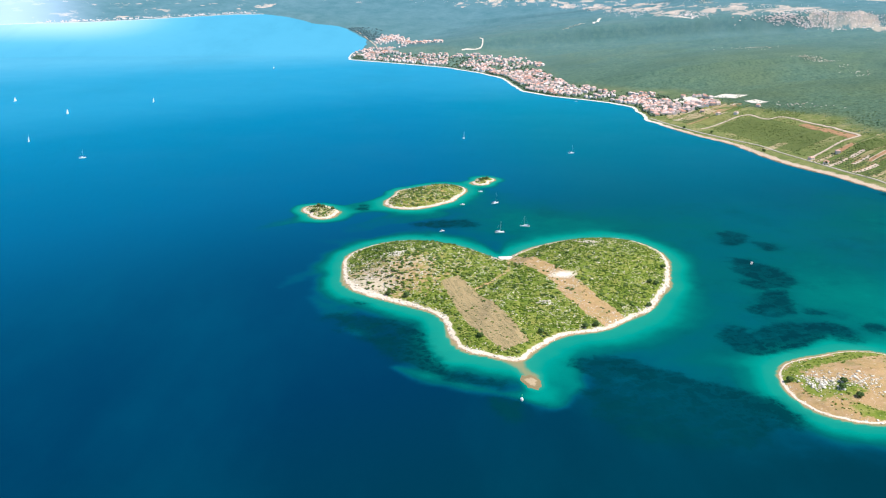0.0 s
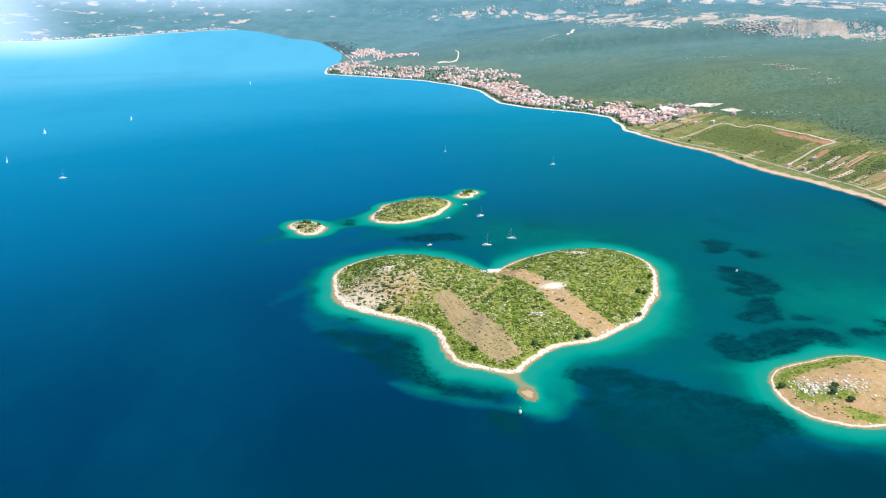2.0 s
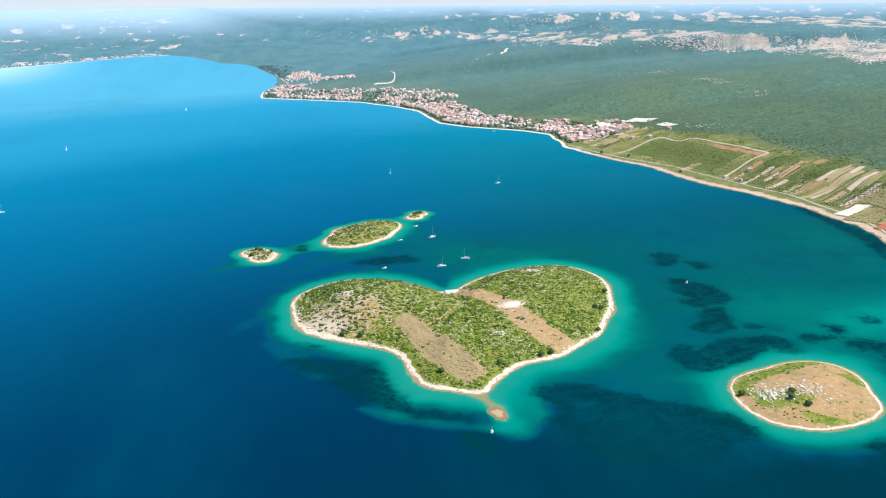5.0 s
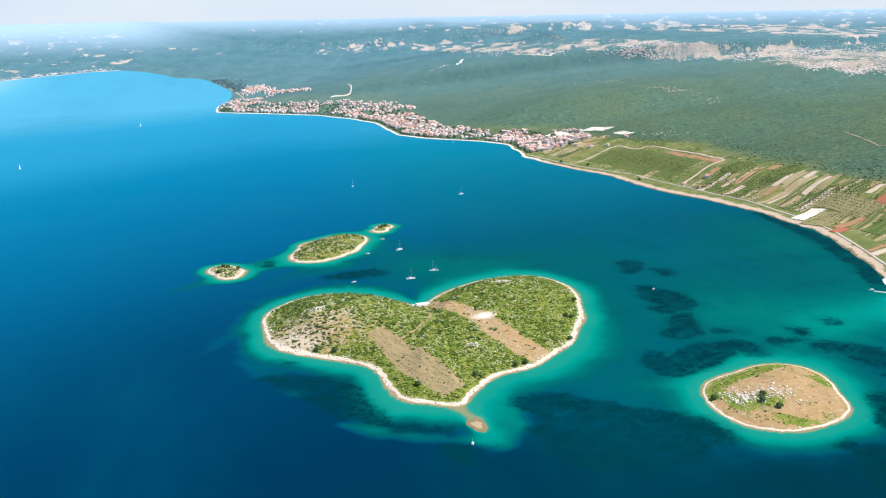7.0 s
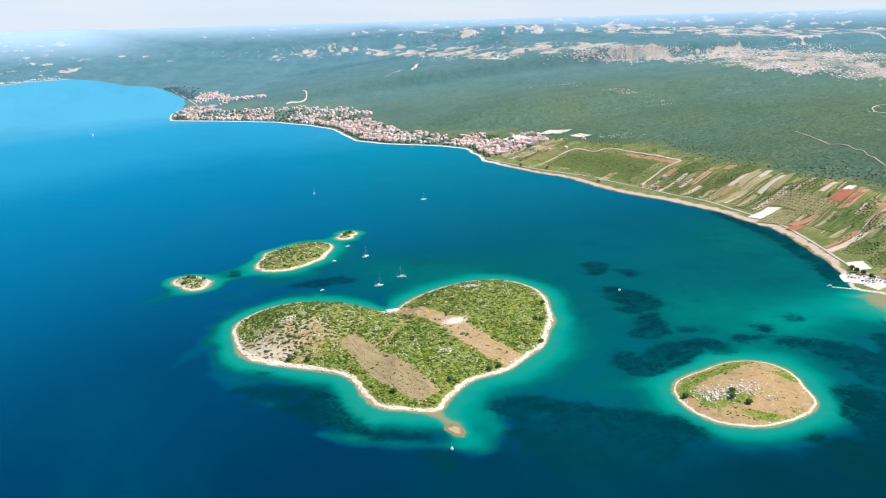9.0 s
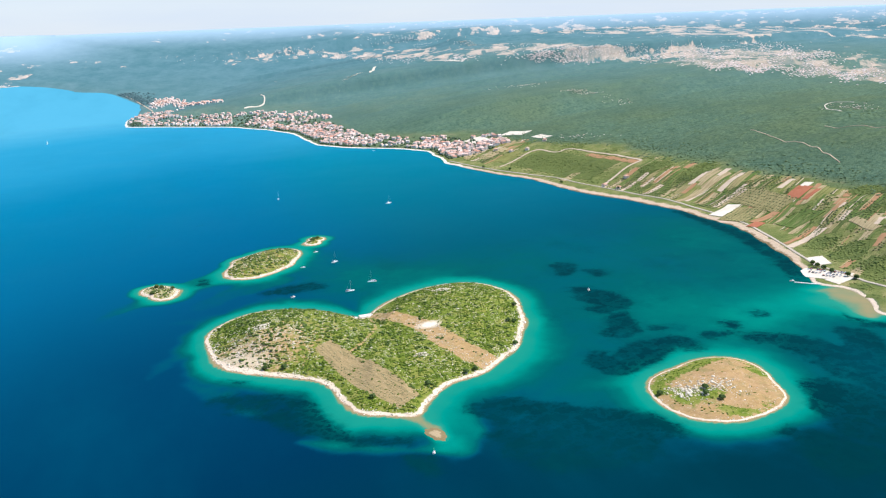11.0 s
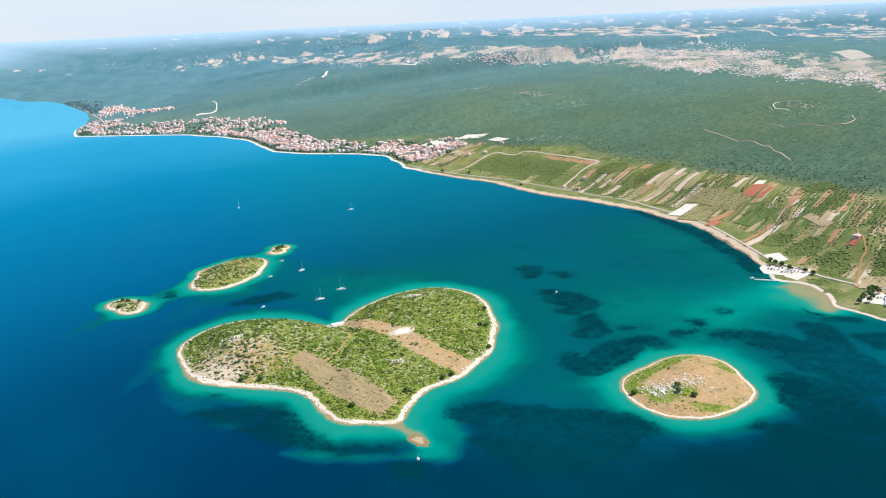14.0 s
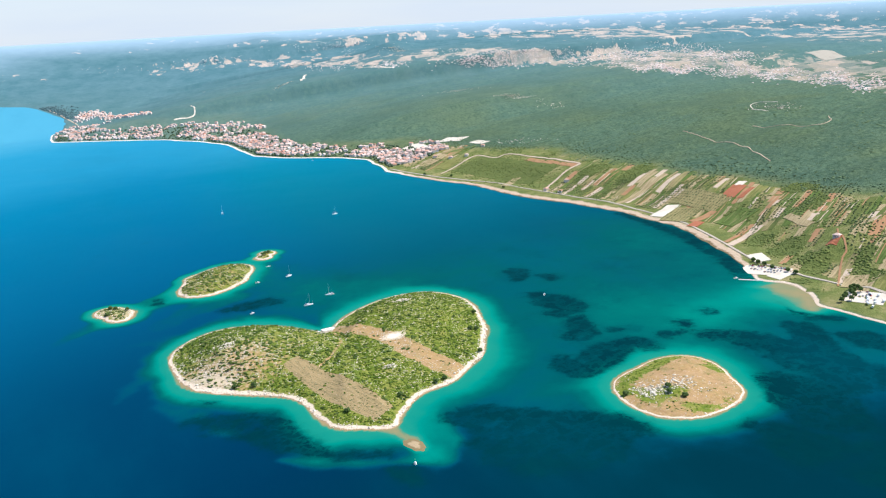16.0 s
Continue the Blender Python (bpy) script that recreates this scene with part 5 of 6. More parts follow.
def plant_trees():
    shrub = tree_model(2, 4.2, 5.2, PINE, "rounded dark evergreen bush tree at the islet's shore")
    pine = tree_model(3, 7.5, 4.8, PINE, "tall dark pine among parked campers")
    roadside = tree_model(4, 6.0, 5.5, PINE, "dark green tree by the shore road")
    spots = [(shrub, "heart", 236, 790), (shrub, "heart", 258, 848), (shrub, "heart", 280, 903), (shrub, "heart", 166, 736), (shrub, "heart", 176, 740), (shrub, "heart", 124, 720), (shrub, "heart", 71, 709),
             (shrub, "heart", -9, 817), (shrub, "heart", 8, 809), (shrub, "heart", 104, 1000), (shrub, "heart", 252, 850), (shrub, "east", 304, 628), (shrub, "east", 340, 615), (shrub, "east", 334, 605), (shrub, "east", 342, 593),
             (shrub, "small", -106, 1147), (shrub, "small", -100, 1141), (shrub, "small", -87, 1133), (shrub, "small", -111, 1124), (shrub, "tiny", 117, 1307), (shrub, "tiny", 128, 1319), (shrub, "tiny", 122, 1313)]
    first = set()
    rng = random.Random(9)
    for model, isle, x, y in spots:
        z = float(isle_z(isle, np.array([x], float), np.array([y], float))[0])
        m = pose(x, y, z, 0, 0, rng.uniform(0, 360))
        (model if model not in first else copy_thing(model, m)).matrix_world = m
        first.add(model)
    land = [(pine, 686, 744), (pine, 690, 738), (pine, 682, 736), (pine, 676, 734), (pine, 672, 728), (pine, 664, 730), (pine, 658, 726), (pine, 669, 722), (pine, 650, 722), (pine, 660, 718), (pine, 684, 728), (pine, 692, 746),
            (roadside, 684, 905), (roadside, 681, 893), (roadside, 680, 880), (roadside, 677, 862), (roadside, 680, 838), (roadside, 683, 828), (roadside, 700, 1444), (roadside, 640, 1560), (roadside, 568, 1800), (roadside, 604, 1736)]
    for model, x, y in land:
        m = pose(x, y, float(land_z(x, y)), 0, 0, rng.uniform(0, 360))
        (model if model not in first else copy_thing(model, m)).matrix_world = m
        first.add(model)


plant_trees()


# ---------------------------------------------------------------- boats
def hull_rings(length, beam, height, draft, n=9):
    rings = []
    for k in range(n):
        t = k / (n - 1)
        x = (t - 0.5) * length
        b = beam * 0.5 * min(1.0, 0.72 + 1.1 * t) * (1 - max(0, (t - 0.45) / 0.55) ** 2.2) + 0.03
        up = height * (1 + 0.25 * max(0, t - 0.5))
        dr = draft * math.sin(math.pi * min(1, 0.15 + t * 0.85))
        rings.append([(x, b, up), (x, b * 0.92, up * 0.35), (x, b * 0.45, -dr), (x, -b * 0.45, -dr), (x, -b * 0.92, up * 0.35), (x, -b, up)])
    return rings


def yacht(length=11.5, sails=False, label="white sailing yacht at anchor with bare mast and folded sails"):
    top = thing("sailing_yacht", label, "sailboat", "boats on the bay")
    bm = bmesh.new()
    loft(bm, hull_rings(length, length * 0.31, 1.15, 0.55))
    part("hull", bm, GELCOAT, top)
    bm = bmesh.new()
    box(bm, -length * 0.33, 0, 1.1, length * 0.24, length * 0.17, 0.14, 0.04)
    part("cockpit", bm, TEAK, top, "teak-floored cockpit")
    bm = bmesh.new()
    loft(bm, [[(x, w, 1.1), (x, w * 0.8, 1.1 + h), (x, -w * 0.8, 1.1 + h), (x, -w, 1.1)] for x, w, h in
              ((-length * 0.2, length * 0.1, 0.55), (length * 0.02, length * 0.1, 0.55), (length * 0.16, length * 0.075, 0.4), (length * 0.24, length * 0.04, 0.12))])
    cabin = part("cabin", bm, GELCOAT, top)
    for side in (-1, 1):
        bm = bmesh.new()
        box(bm, -length * 0.06, side * length * 0.094, 1.3, length * 0.2, 0.06, 0.22, 0.02)
        part("window", bm, GLASS, cabin, "dark cabin window")
    bm = bmesh.new()
    rod(bm, (length * 0.08, 0, 1.2), (length * 0.08, 0, length * 1.28), 0.14, 0.08)
    rod(bm, (length * 0.08, -1.1, length * 0.75), (length * 0.08, 1.1, length * 0.75), 0.05, 0.05, 6)
    part("mast", bm, ALLOY, top)
    bm = bmesh.new()
    rod(bm, (length * 0.08, 0, 2.3), (-length * 0.3, 0, 2.4), 0.1)
    part("boom", bm, ALLOY, top)
    if sails:
        for name, pts in (("mainsail", [(length * 0.06, 0, 2.6), (-length * 0.30, 0.5, 2.6), (-length * 0.1, 0.35, length * 0.75), (length * 0.06, 0, length * 1.25)]),
                          ("jib", [(length * 0.48, 0, 1.5), (length * 0.02, 0.8, 1.9), (length * 0.12, 0.3, length * 0.7), (length * 0.09, 0, length * 1.15)])):
            bm = bmesh.new()
            v = [bm.verts.new(p) for p in pts] + [bm.verts.new((p[0], p[1] + 0.05, p[2])) for p in pts]
            bm.faces.new(v[:4]), bm.faces.new(v[7:3:-1])
            for k in range(4):
                bm.faces.new((v[k], v[(k + 1) % 4], v[4 + (k + 1) % 4], v[4 + k]))
            part(name, bm, SAIL, top)
    else:
        bm = bmesh.new()
        rod(bm, (length * 0.06, 0, 2.5), (-length * 0.28, 0, 2.6), 0.26, 0.18)
        part("folded_sail", bm, SAIL, top)
        bm = bmesh.new()
        box(bm, -length * 0.3, 0, 2.75, length * 0.17, length * 0.2, 0.1, 0.04)
        for sx in (-1, 1):
            for sy in (-1, 1):
                rod(bm, (-length * 0.3 + sx * length * 0.07, sy * length * 0.09, 1.1), (-length * 0.3 + sx * length * 0.07, sy * length * 0.09, 2.8), 0.03, n=5)
        part("awning", bm, CANVAS, top, "navy canvas cockpit awning")
    bm = bmesh.new()
    for a, b in (((length * 0.48, 0, 1.4), (length * 0.08, 0, length * 1.26)), ((-length * 0.47, 0, 1.2), (length * 0.08, 0, length * 1.26)), ((length * 0.05, 1.5, 1.1), (length * 0.08, 0, length)), ((length * 0.05, -1.5, 1.1), (length * 0.08, 0, length))):
        rod(bm, a, b, 0.025, n=4)
    part("rigging", bm, ALLOY, top)
    return top


def motorboat(length=6.5, label="small white motorboat lying on calm water"):
    top = thing("motorboat", label, "motorboat", "boats on the bay")
    bm = bmesh.new()
    loft(bm, hull_rings(length, length * 0.36, 0.85, 0.35))
    part("hull", bm, GELCOAT, top)
    bm = bmesh.new()
    box(bm, -length * 0.18, 0, 0.82, length * 0.42, length * 0.24, 0.12, 0.03)
    part("cockpit", bm, TEAK, top, "teak cockpit floor")
    bm = bmesh.new()
    loft(bm, [[(x, w, 0.85), (x - 0.1, w * 0.8, 0.85 + h), (x - 0.1, -w * 0.8, 0.85 + h), (x, -w, 0.85)] for x, w, h in ((-length * 0.02, length * 0.12, 0.9), (length * 0.12, length * 0.12, 0.85), (length * 0.22, length * 0.08, 0.15))])
    cabin = part("cabin", bm, GELCOAT, top)
    bm = bmesh.new()
    box(bm, length * 0.15, 0, 1.25, 0.08, length * 0.19, 0.34, 0.02)
    part("windscreen", bm, GLASS, cabin, "dark windscreen")
    bm = bmesh.new()
    box(bm, -length * 0.53, 0, 0.3, 0.45, 0.4, 0.9, 0.1)
    part("outboard_motor", bm, RUBBER, top, "black outboard motor")
    return top


def boats():
    a = yacht()
    a.matrix_world = pose(120, 1041, 0, 0, 0, 8)
    b = copy_thing(a, pose(154, 1069, 0, 0, 0, 172))
    c = copy_thing(a, pose(128, 1183, 0, 0, 0, 35))
    for x, y, turn in ((294, 1540, 20), (115, 1673, 80)):
        copy_thing(a, pose(x, y, 0, 0, 0, turn))
    s = yacht(8.5, True, "white sailing yacht under full sail on open water")
    s.matrix_world = pose(-400, 2835, 0, 0, 0, 75)
    for x, y, turn in ((-568, 2092, 80), (-695, 1905, 70), (-651, 1592, 100), (-870, 2073, 60)):
        copy_thing(s, pose(x, y, 0, 0, 0, turn))
    copy_thing(a, pose(-513, 1456, 0, 0, 0, 30))
    m = motorboat()
    m.matrix_world = pose(51, 1045, 0, 0, 0, 30)
    for x, y, turn in ((113, 1249, 10), (83, 1174, 5), (385, 927, 60), (620, 862, 0), (104, 938, 15), (420, 2195, 170)):
        copy_thing(m, pose(x, y, 0, 0, 0, turn))


boats()


def beacon():
    top = thing("navigation_beacon", "white concrete beacon with green topmark beside a shoal", "beacon", at=pose(93, 599, 0))
    bm = bmesh.new()
    rod(bm, (0, 0, -2), (0, 0, 1.3), 1.25, 1.2, 16)
    part("base", bm, CONCRETE, top)
    bm = bmesh.new()
    rod(bm, (0, 0, 1.3), (0, 0, 2.2), 0.9, 0.75, 12)
    part("pedestal", bm, GELCOAT, top)
    bm = bmesh.new()
    rod(bm, (0, 0, 2.2), (0, 0, 4.6), 0.2, 0.16)
    rod(bm, (0, 0, 4.0), (0, 0, 5.2), 0.55, 0.05, 12)
    part("topmark", bm, GREEN_PAINT, top, "green painted post and cone")


beacon()


def jetty():
    top = thing("jetty", "low pale stone jetty at the notch of the islet", "jetty", at=pose(117, 940, 0, 0, 0, 8))
    bm = bmesh.new()
    box(bm, 0, 0, -1.2, 15, 8.5, 2.1, 0.15)
    part("quay", bm, CONCRETE, top)
    bm = bmesh.new()
    for k in range(6):
        box(bm, -6.4 + 2.6 * k, 0, 0.9, 2.4, 8.3, 0.08, 0.02)
    part("paving", bm, CONCRETE, top, "pale paving slabs")
    for k in (-5.5, 0, 5.5):
        bm = bmesh.new()
        rod(bm, (k, 3.8, 0.9), (k, 3.8, 1.4), 0.16, 0.2)
        part("bollard", bm, RUBBER, top, "dark iron bollard")


jetty()


def pier():
    top = thing("pier", "narrow pale concrete pier reaching from the car park", "pier", at=pose(630, 846, 0, 0, 0, -42))
    bm = bmesh.new()
    box(bm, 0, 0, -1.5, 30, 2.2, 2.3, 0.1)
    part("deck", bm, CONCRETE, top)
    for k in range(3):
        bm = bmesh.new()
        rod(bm, (-12 + 8 * k, 0.8, 0.8), (-12 + 8 * k, 0.8, 1.25), 0.12, 0.15)
        part("bollard", bm, RUBBER, top)


pier()


# ---------------------------------------------------------------- car park
plot(666, 864, 62, 31, 112, PALE_SOIL, 0.35, "white gravel car park at the shore", "car_park")
plot(668, 838, 20, 26, 100, PALE_SOIL, 0.45, "white gravel car park at the shore", "car_park")
plot(676, 716, 46, 30, 120, PALE_SOIL, 0.35, "pale gravel camping ground under pines", "camp_ground")


def car_model():
    top = thing("car", "small parked car on pale gravel", "car", "cars in the car park")
    bm = bmesh.new()
    loft(bm, [[(x, w, 0.3), (x, w, h), (x, w * 0.9, h + 0.06), (x, -w * 0.9, h + 0.06), (x, -w, h), (x, -w, 0.3)] for x, w, h in
              ((-2.15, 0.72, 0.75), (-1.95, 0.84, 0.92), (0.7, 0.86, 0.92), (1.8, 0.82, 0.78), (2.15, 0.68, 0.6))])
    part("body", bm, PAINT, top)
    bm = bmesh.new()
    loft(bm, [[(x, w, z) for x, w, z in ((a, 0.8, 0.95), (a + s, 0.66, 1.45), )] + [(a + s, -0.66, 1.45), (a, -0.8, 0.95)] for a, s in ((-1.9, 0.35), (-1.0, 0.1), (0.2, -0.1), (0.95, -0.5))])
    cab = part("cabin", bm, GLASS, top, "dark glazed cabin")
    bm = bmesh.new()
    box(bm, -0.55, 0, 1.45, 1.9, 1.26, 0.06, 0.03)
    part("roof", bm, PAINT, top)
    for x in (-1.35, 1.35):
        for y in (-0.8, 0.8):
            bm = bmesh.new()
            rod(bm, (x, y - 0.1, 0.31), (x, y + 0.1, 0.31), 0.31, n=12)
            part("wheel", bm, RUBBER, top)
    return top


def cars():
    rng = random.Random(4)
    model, first = car_model(), True
    rows = [(653, 884, 110), (659, 886, 110), (668, 888, 110), (674, 884, 110)]
    spots = []
    for (x, y, turn), n in zip(rows, (12, 13, 14, 12)):
        c, s = math.cos(radians(turn)), math.sin(radians(turn))
        for k in range(n):
            if rng.random() < 0.8:
                spots.append((x - c * (k * 4.4 - 8) + rng.uniform(-0.3, 0.3), y - s * (k * 4.4 - 8), turn + 90 + rng.uniform(-4, 4) + rng.choice((0, 180))))
    spots += [(676 + 3.1 * k, 722 - 2.2 * (k % 4), 30 + 15 * k) for k in range(5)]
    for x, y, turn in spots:
        if inland(x, y) < 5:
            continue
        m = pose(x, y, float(land_z(x, y)) + 0.42, 0, 0, turn)
        if first:
            model.matrix_world, first = m, False
        else:
            copy_thing(model, m)


cars()


def caravan_model():
    top = thing("caravan", "white touring caravan parked on a camping ground", "caravan", "caravans on the camping ground")
    bm = bmesh.new()
    box(bm, 0, 0, 0.5, 5.2, 2.2, 2.1, 0.25)
    body = part("body", bm, GELCOAT, top)
    for side in (-1, 1):
        for q in (-1.3, 1.2):
            bm = bmesh.new()
            box(bm, q, side * 1.1, 1.45, 1.2, 0.08, 0.6, 0.02)
            part("window", bm, GLASS, body, "dark window")
        bm = bmesh.new()
        rod(bm, (-0.2, side * 0.95 - 0.1, 0.34), (-0.2, side * 0.95 + 0.1, 0.34), 0.34, n=12)
        part("wheel", bm, RUBBER, top)
    bm = bmesh.new()
    rod(bm, (2.5, 0.5, 0.6), (3.7, 0, 0.5), 0.06, n=6), rod(bm, (2.5, -0.5, 0.6), (3.7, 0, 0.5), 0.06, n=6)
    part("drawbar", bm, ALLOY, top, "steel drawbar")
    return top


def caravans():
    model = caravan_model()
    for k, (x, y, turn) in enumerate([(678, 712, 30), (672, 706, 40), (680, 703, 25), (665, 700, 60), (686, 716, 80), (672, 696, 20), (690, 708, 30), (682, 694, 50), (662, 690, 35)]):
        m = pose(x, y, float(land_z(x, y)) + 0.4, 0, 0, turn)
        if k == 0:
            model.matrix_world = m
        else:
            copy_thing(model, m)


caravans()


# ---------------------------------------------------------------- houses
def house_model(w, l, h, hip, label, group):
    top = thing("house", label, "house", group)
    bm = bmesh.new()
    box(bm, 0, 0, -3, l, w, h + 3)
    if not hip:
        g = [bm.verts.new(p) for p in ((-l / 2, -w / 2, h), (-l / 2, w / 2, h), (-l / 2, 0, h + w * 0.25), (l / 2, -w / 2, h), (l / 2, w / 2, h), (l / 2, 0, h + w * 0.25))]
        bm.faces.new((g[0], g[2], g[1])), bm.faces.new((g[3], g[4], g[5]))
    part("wall", bm, WALL, top)
    e, k, in_ = 0.5, 0.28, (w * 0.45 if hip else -0.3)
    bm = bmesh.new()
    a = [(-l / 2 - e, -w / 2 - e, h - 0.12), (l / 2 + e, -w / 2 - e, h - 0.12), (l / 2 + e, w / 2 + e, h - 0.12), (-l / 2 - e, w / 2 + e, h - 0.12)]
    r = [(-l / 2 + in_, 0, h + w * 0.27), (l / 2 - in_, 0, h + w * 0.27)]
    for lift in (0.0, k):
        v = [bm.verts.new((p[0], p[1], p[2] + lift)) for p in a + r]
        if lift == 0:
            low = v
        for f in ((0, 1, 5, 4), (2, 3, 4, 5), (3, 0, 4), (1, 2, 5)):
            bm.faces.new([v[i] for i in (f if lift else f[::-1])])
    for i in range(4):
        bm.faces.new((low[i], low[(i + 1) % 4], v[(i + 1) % 4], v[i]))
    roof = part("roof", bm, ROOF, top)
    bm = bmesh.new()
    box(bm, l * 0.2, w * 0.12, h + w * 0.12, 0.6, 0.5, w * 0.2)
    part("chimney", bm, CHIMNEY, roof, "brick chimney")
    for side in (-1, 1):
        for row in range(int(h // 2.8)):
            for q in (-0.28, 0.05, 0.3):
                bm = bmesh.new()
                box(bm, q * l, side * (w / 2 + 0.01), 0.9 + row * 2.8, 0.9, 0.12, 1.2)
                part("window", bm, GLASS, top, "dark shuttered window")
    return top


def village():
    rng = random.Random(21)
    near = "houses of the shore village"
    models = [house_model(7.5, 9, 4.6, False, "two-storey cream house with terracotta gable roof", near), house_model(8, 9.5, 4.8, True, "two-storey white house with hipped clay-tile roof", near),
              house_model(6.5, 8.5, 2.9, False, "low white cottage with orange tile roof", near), house_model(9, 11.5, 6.6, True, "three-storey pale apartment house with hipped tile roof", near)]
    fresh, placed, spots = set(models), [], []
    quarters = [(1960, 2145, 20, 172, 480), (2145, 2330, 18, 108, 270), (2330, 2480, 18, 120, 190), (2480, 2760, 20, 120, 320), (2760, 3120, 18, 170, 480), (3110, 3420, 16, 150, 300)]
    for y0, y1, d0, d1, n in quarters:
        for _ in range(n):
            y, d = rng.uniform(y0, y1), d0 + rng.random() ** 1.2 * (d1 - d0)
            slope = float(coast_x(y + 15) - coast_x(y - 15)) / 30
            spots.append((float(coast_x(y)) + d * math.sqrt(1 + slope * slope), y, math.degrees(math.atan2(1, slope))))
    upper = [(-104, 3552), (-40, 3615), (54, 3470), (128, 3310)]
    for (ax, ay), (bx, by) in zip(upper, upper[1:]):
        for _ in range(110):
            t = rng.random()
            spots.append((ax + (bx - ax) * t + rng.gauss(0, 7), ay + (by - ay) * t + rng.gauss(0, 30), 50))
    rng.shuffle(spots)
    for x, y, way in spots:
        if any((x - a) ** 2 + (y - b) ** 2 < 58 for a, b in placed) or (abs(x - 661) < 24 and abs(y - 2095) < 48) or inland(x, y) < 14 or (y < 3340 and float(vnoise(x, y, 42, 77)) < 0.30):
            continue
        placed.append((x, y))
        if len(placed) > 300:
            rest.append((x, y, float(land_z(x, y)), way + rng.choice((0, 90)) + rng.uniform(-14, 14)))
            continue
        model = models[rng.choice((0, 0, 1, 1, 2, 2, 3))]
        m = pose(x, y, float(land_z(x, y)) + 0.2, 0, 0, way + rng.choice((0, 90)) + rng.uniform(-14, 14))
        if model in fresh:
            model.matrix_world = m
            fresh.discard(model)
        else:
            copy_thing(model, m)
    solo = house_model(7.5, 8.5, 3.6, True, "white house with pink tile roof alone beside the coast road", "houses among the fields")
    spots = [(690, 1479), (701, 1446), (734, 1479), (772, 852), (752, 1895), (640, 1915), (660, 1870), (688, 1845)]
    for k, (x, y) in enumerate(spots):
        m = pose(x, y, float(land_z(x, y)) + 0.3, 0, 0, 20 + 30 * k)
        if k == 0:
            solo.matrix_world = m
        else:
            copy_thing(solo, m)


def far_houses(name, spots, label, roofs, walls, tall=5.5):
    """Plain gabled houses, joined, for places too far or too many to count."""
    V, F, M = [], [], []
    for x, y, z, turn, s in spots:
        c, n = math.cos(radians(turn)), math.sin(radians(turn))
        l, w, h = 5.2 * s, 4.2 * s, tall * s
        b = len(V)
        foot = -min(3.0, tall * 0.6)
        for u, v, q in ((-l, -w, foot), (l, -w, foot), (l, w, foot), (-l, w, foot), (-l, -w, h), (l, -w, h), (l, w, h), (-l, w, h), (-l, 0, h + w * 0.6), (l, 0, h + w * 0.6)):
            V.append((x + u * c - v * n, y + u * n + v * c, z + q))
        F += [(b, b + 1, b + 5, b + 4), (b + 2, b + 3, b + 7, b + 6), (b + 1, b + 2, b + 6, b + 9, b + 5), (b + 3, b, b + 4, b + 8, b + 7), (b + 4, b + 5, b + 9, b + 8), (b + 6, b + 7, b + 8, b + 9)]
        M += [0, 0, 0, 0, 1, 1]
    ob = mesh_object(name, V, F, [walls, roofs], flat=True)
    ob.data.polygons.foreach_set("material_index", np.array(M, np.int32))
    tagged(ob, label, "houses", kind="stuff")


def varied(name, *colours):
    n = Nodes(name)
    c = n.ramp(n.random(), *[(k / (len(colours) - 1), c) for k, c in enumerate(colours)])
    return n.done(n.mix(n.math("MULTIPLY", n.noise(2), 0.2), c, (0.5, 0.45, 0.4)), 0.9, 0.1)


FAR_ROOF = varied("weathered_tile_roof", (0.50, 0.26, 0.19), (0.60, 0.38, 0.31), (0.64, 0.44, 0.38), (0.74, 0.63, 0.58))
# paler copies for distant towns: haze and lit walls painted into the colours
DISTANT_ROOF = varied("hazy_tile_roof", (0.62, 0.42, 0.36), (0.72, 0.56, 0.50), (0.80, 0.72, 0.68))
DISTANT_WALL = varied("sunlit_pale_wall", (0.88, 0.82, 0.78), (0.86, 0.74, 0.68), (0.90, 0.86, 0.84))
FAR_WALL = varied("lime_washed_wall", (0.74, 0.69, 0.64), (0.66, 0.56, 0.50), (0.74, 0.66, 0.63))


rest = []
village()
far_houses("village_houses", [(x, y, z, t, 0.86) for x, y, z, t in rest], "more cream houses with terracotta roofs crowding the village", FAR_ROOF, FAR_WALL)


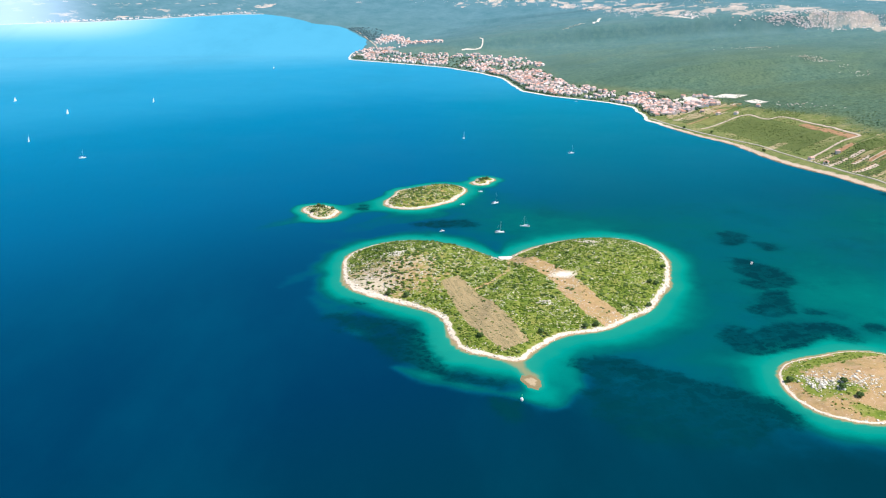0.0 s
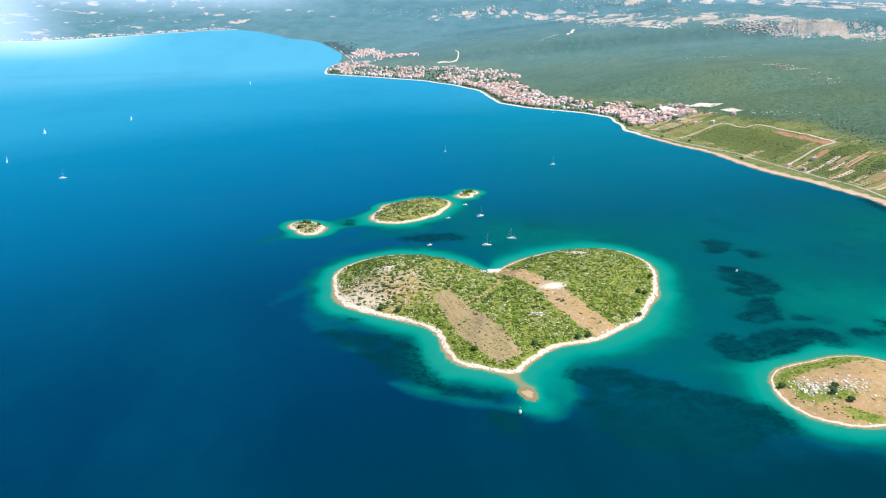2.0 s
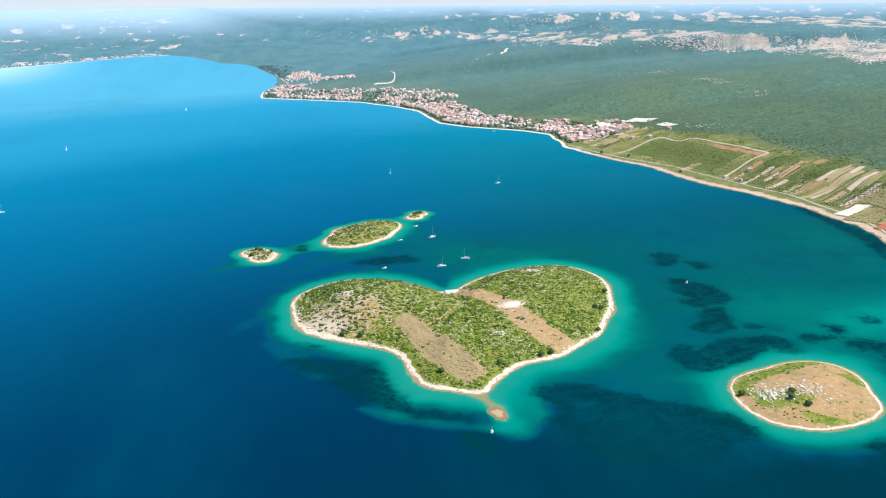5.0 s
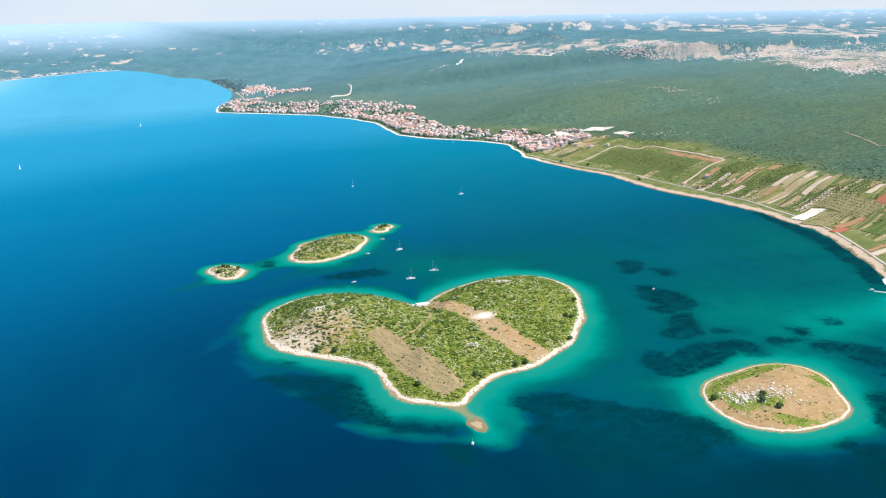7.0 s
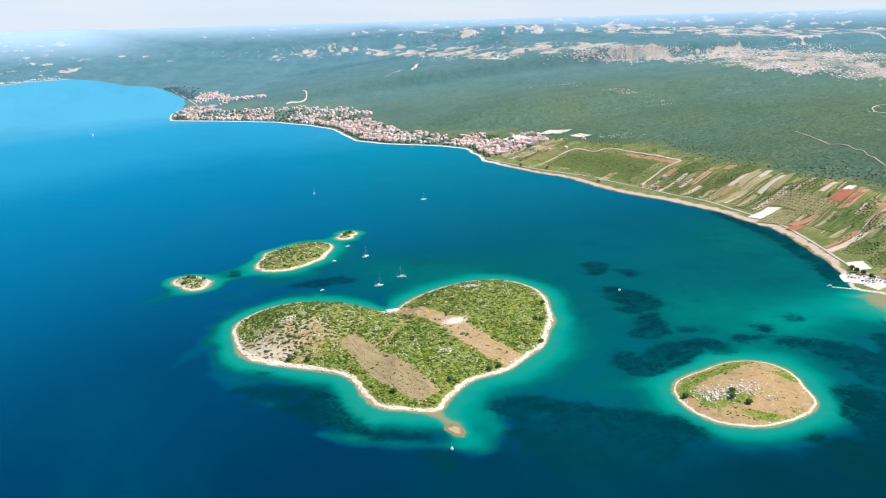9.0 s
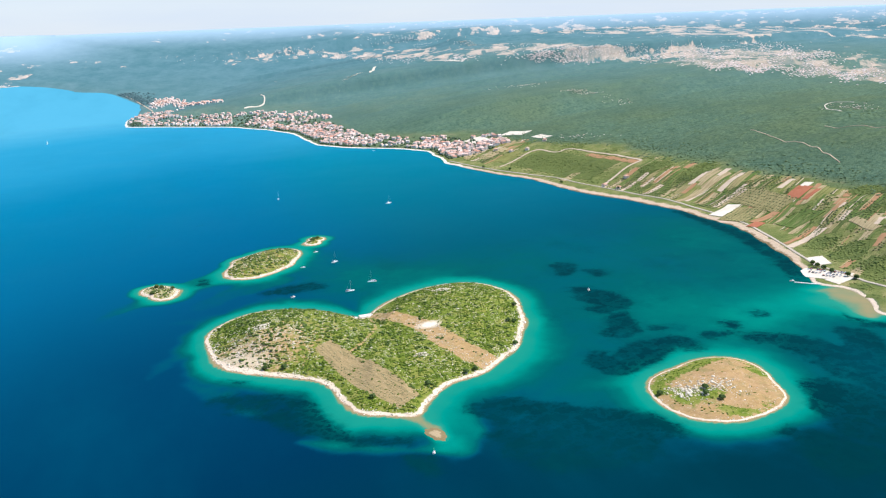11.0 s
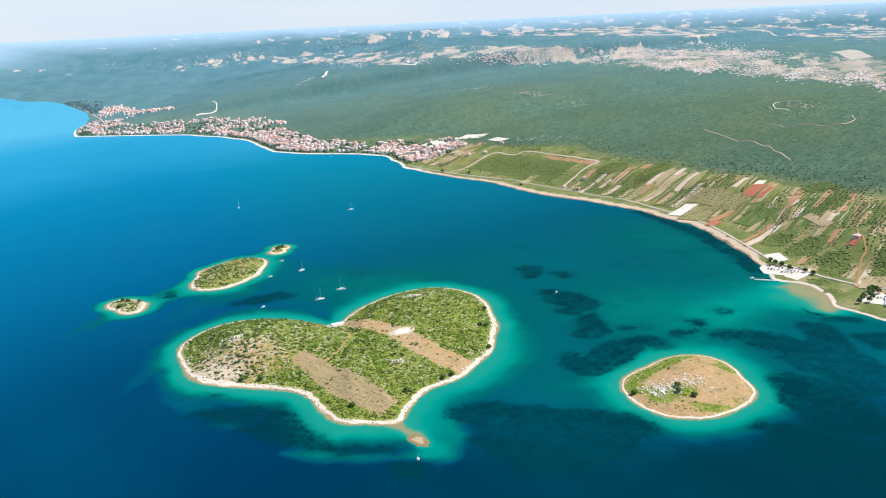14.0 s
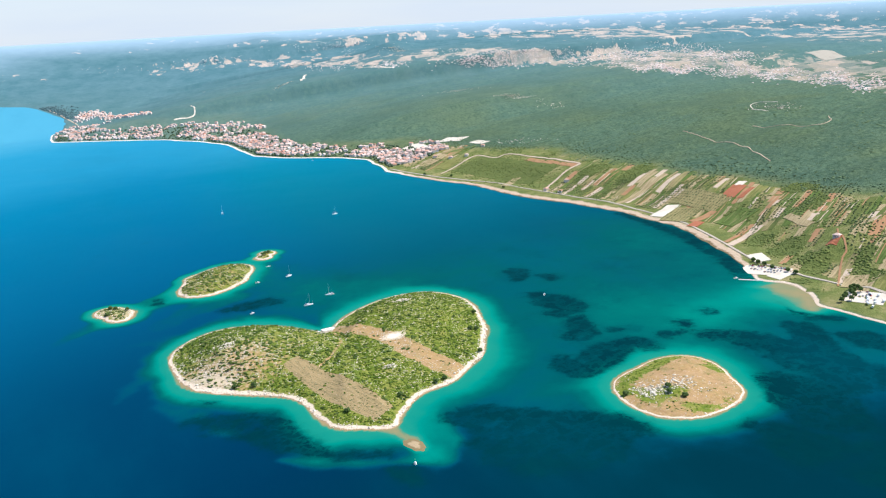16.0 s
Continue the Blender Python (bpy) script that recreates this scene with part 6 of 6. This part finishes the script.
def far_towns():
    rng = random.Random(33)
    spots = []
    reach = np.linspace(2000, 4880, 400)
    for bearing, share, spread_b, spread_s, n in ((3.0, 0.80, 2.5, 0.03, 20), (8, 0.76, 2.0, 0.03, 70), (11.5, 0.85, 1.6, 0.03, 90), (14.5, 0.92, 1.6, 0.03, 90), (18, 0.94, 1.0, 0.015, 90), (24, 0.95, 2.0, 0.03, 300), (25, 0.74, 3.0, 0.04, 260), (29, 0.80, 2.5, 0.05, 240),
                                                  (33, 0.74, 2.0, 0.05, 300), (35, 0.93, 2.5, 0.03, 330), (38, 0.72, 2.0, 0.04, 240), (40, 0.92, 2.5, 0.035, 280), (45, 0.90, 2.5, 0.04, 330), (36, 0.60, 1.5, 0.02, 120), (30, 0.40, 5, 0.04, 160), (15, 0.55, 2.5, 0.05, 120)):
        for _ in range(int(n * 1.5)):
            k = rng.gauss(0, 0.6)
            b = bearing + k * spread_b + rng.gauss(0, 0.15)
            X, Y = -55 + reach * math.sin(radians(b)), -4 + reach * math.cos(radians(b))
            part_of = np.degrees(np.arctan2(320 - land_z(X, Y), reach)) / crest(b)
            q = float(reach[np.argmax(part_of < share + rng.gauss(0, spread_s) + 0.04 * math.sin(k * 7))]) + rng.uniform(-8, 8)
            x, y = -55 + q * math.sin(radians(b)), -4 + q * math.cos(radians(b))
            if inland(x, y) > 10:
                spots.append((x, y, float(land_z(x, y)), rng.uniform(0, 180), rng.uniform(0.34, 0.55) if q < 3500 else rng.uniform(0.24, 0.38)))
    for _ in range(420):
        b = rng.uniform(-20, -8.3)
        q = np.interp(b, [-24, -17.2, -13.5, -11, -9.2, -7.8], [3850, 3905, 3970, 4015, 4045, 4050]) + 8 + rng.random() ** 1.6 * 105
        spots.append((-55 + q * math.sin(radians(b)), -4 + q * math.cos(radians(b)), float(np.minimum(far_lift(q), 290)) + 2, rng.uniform(0, 180), rng.uniform(0.45, 0.7)))
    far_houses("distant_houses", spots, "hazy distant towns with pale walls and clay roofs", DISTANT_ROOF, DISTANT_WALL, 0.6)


far_towns()
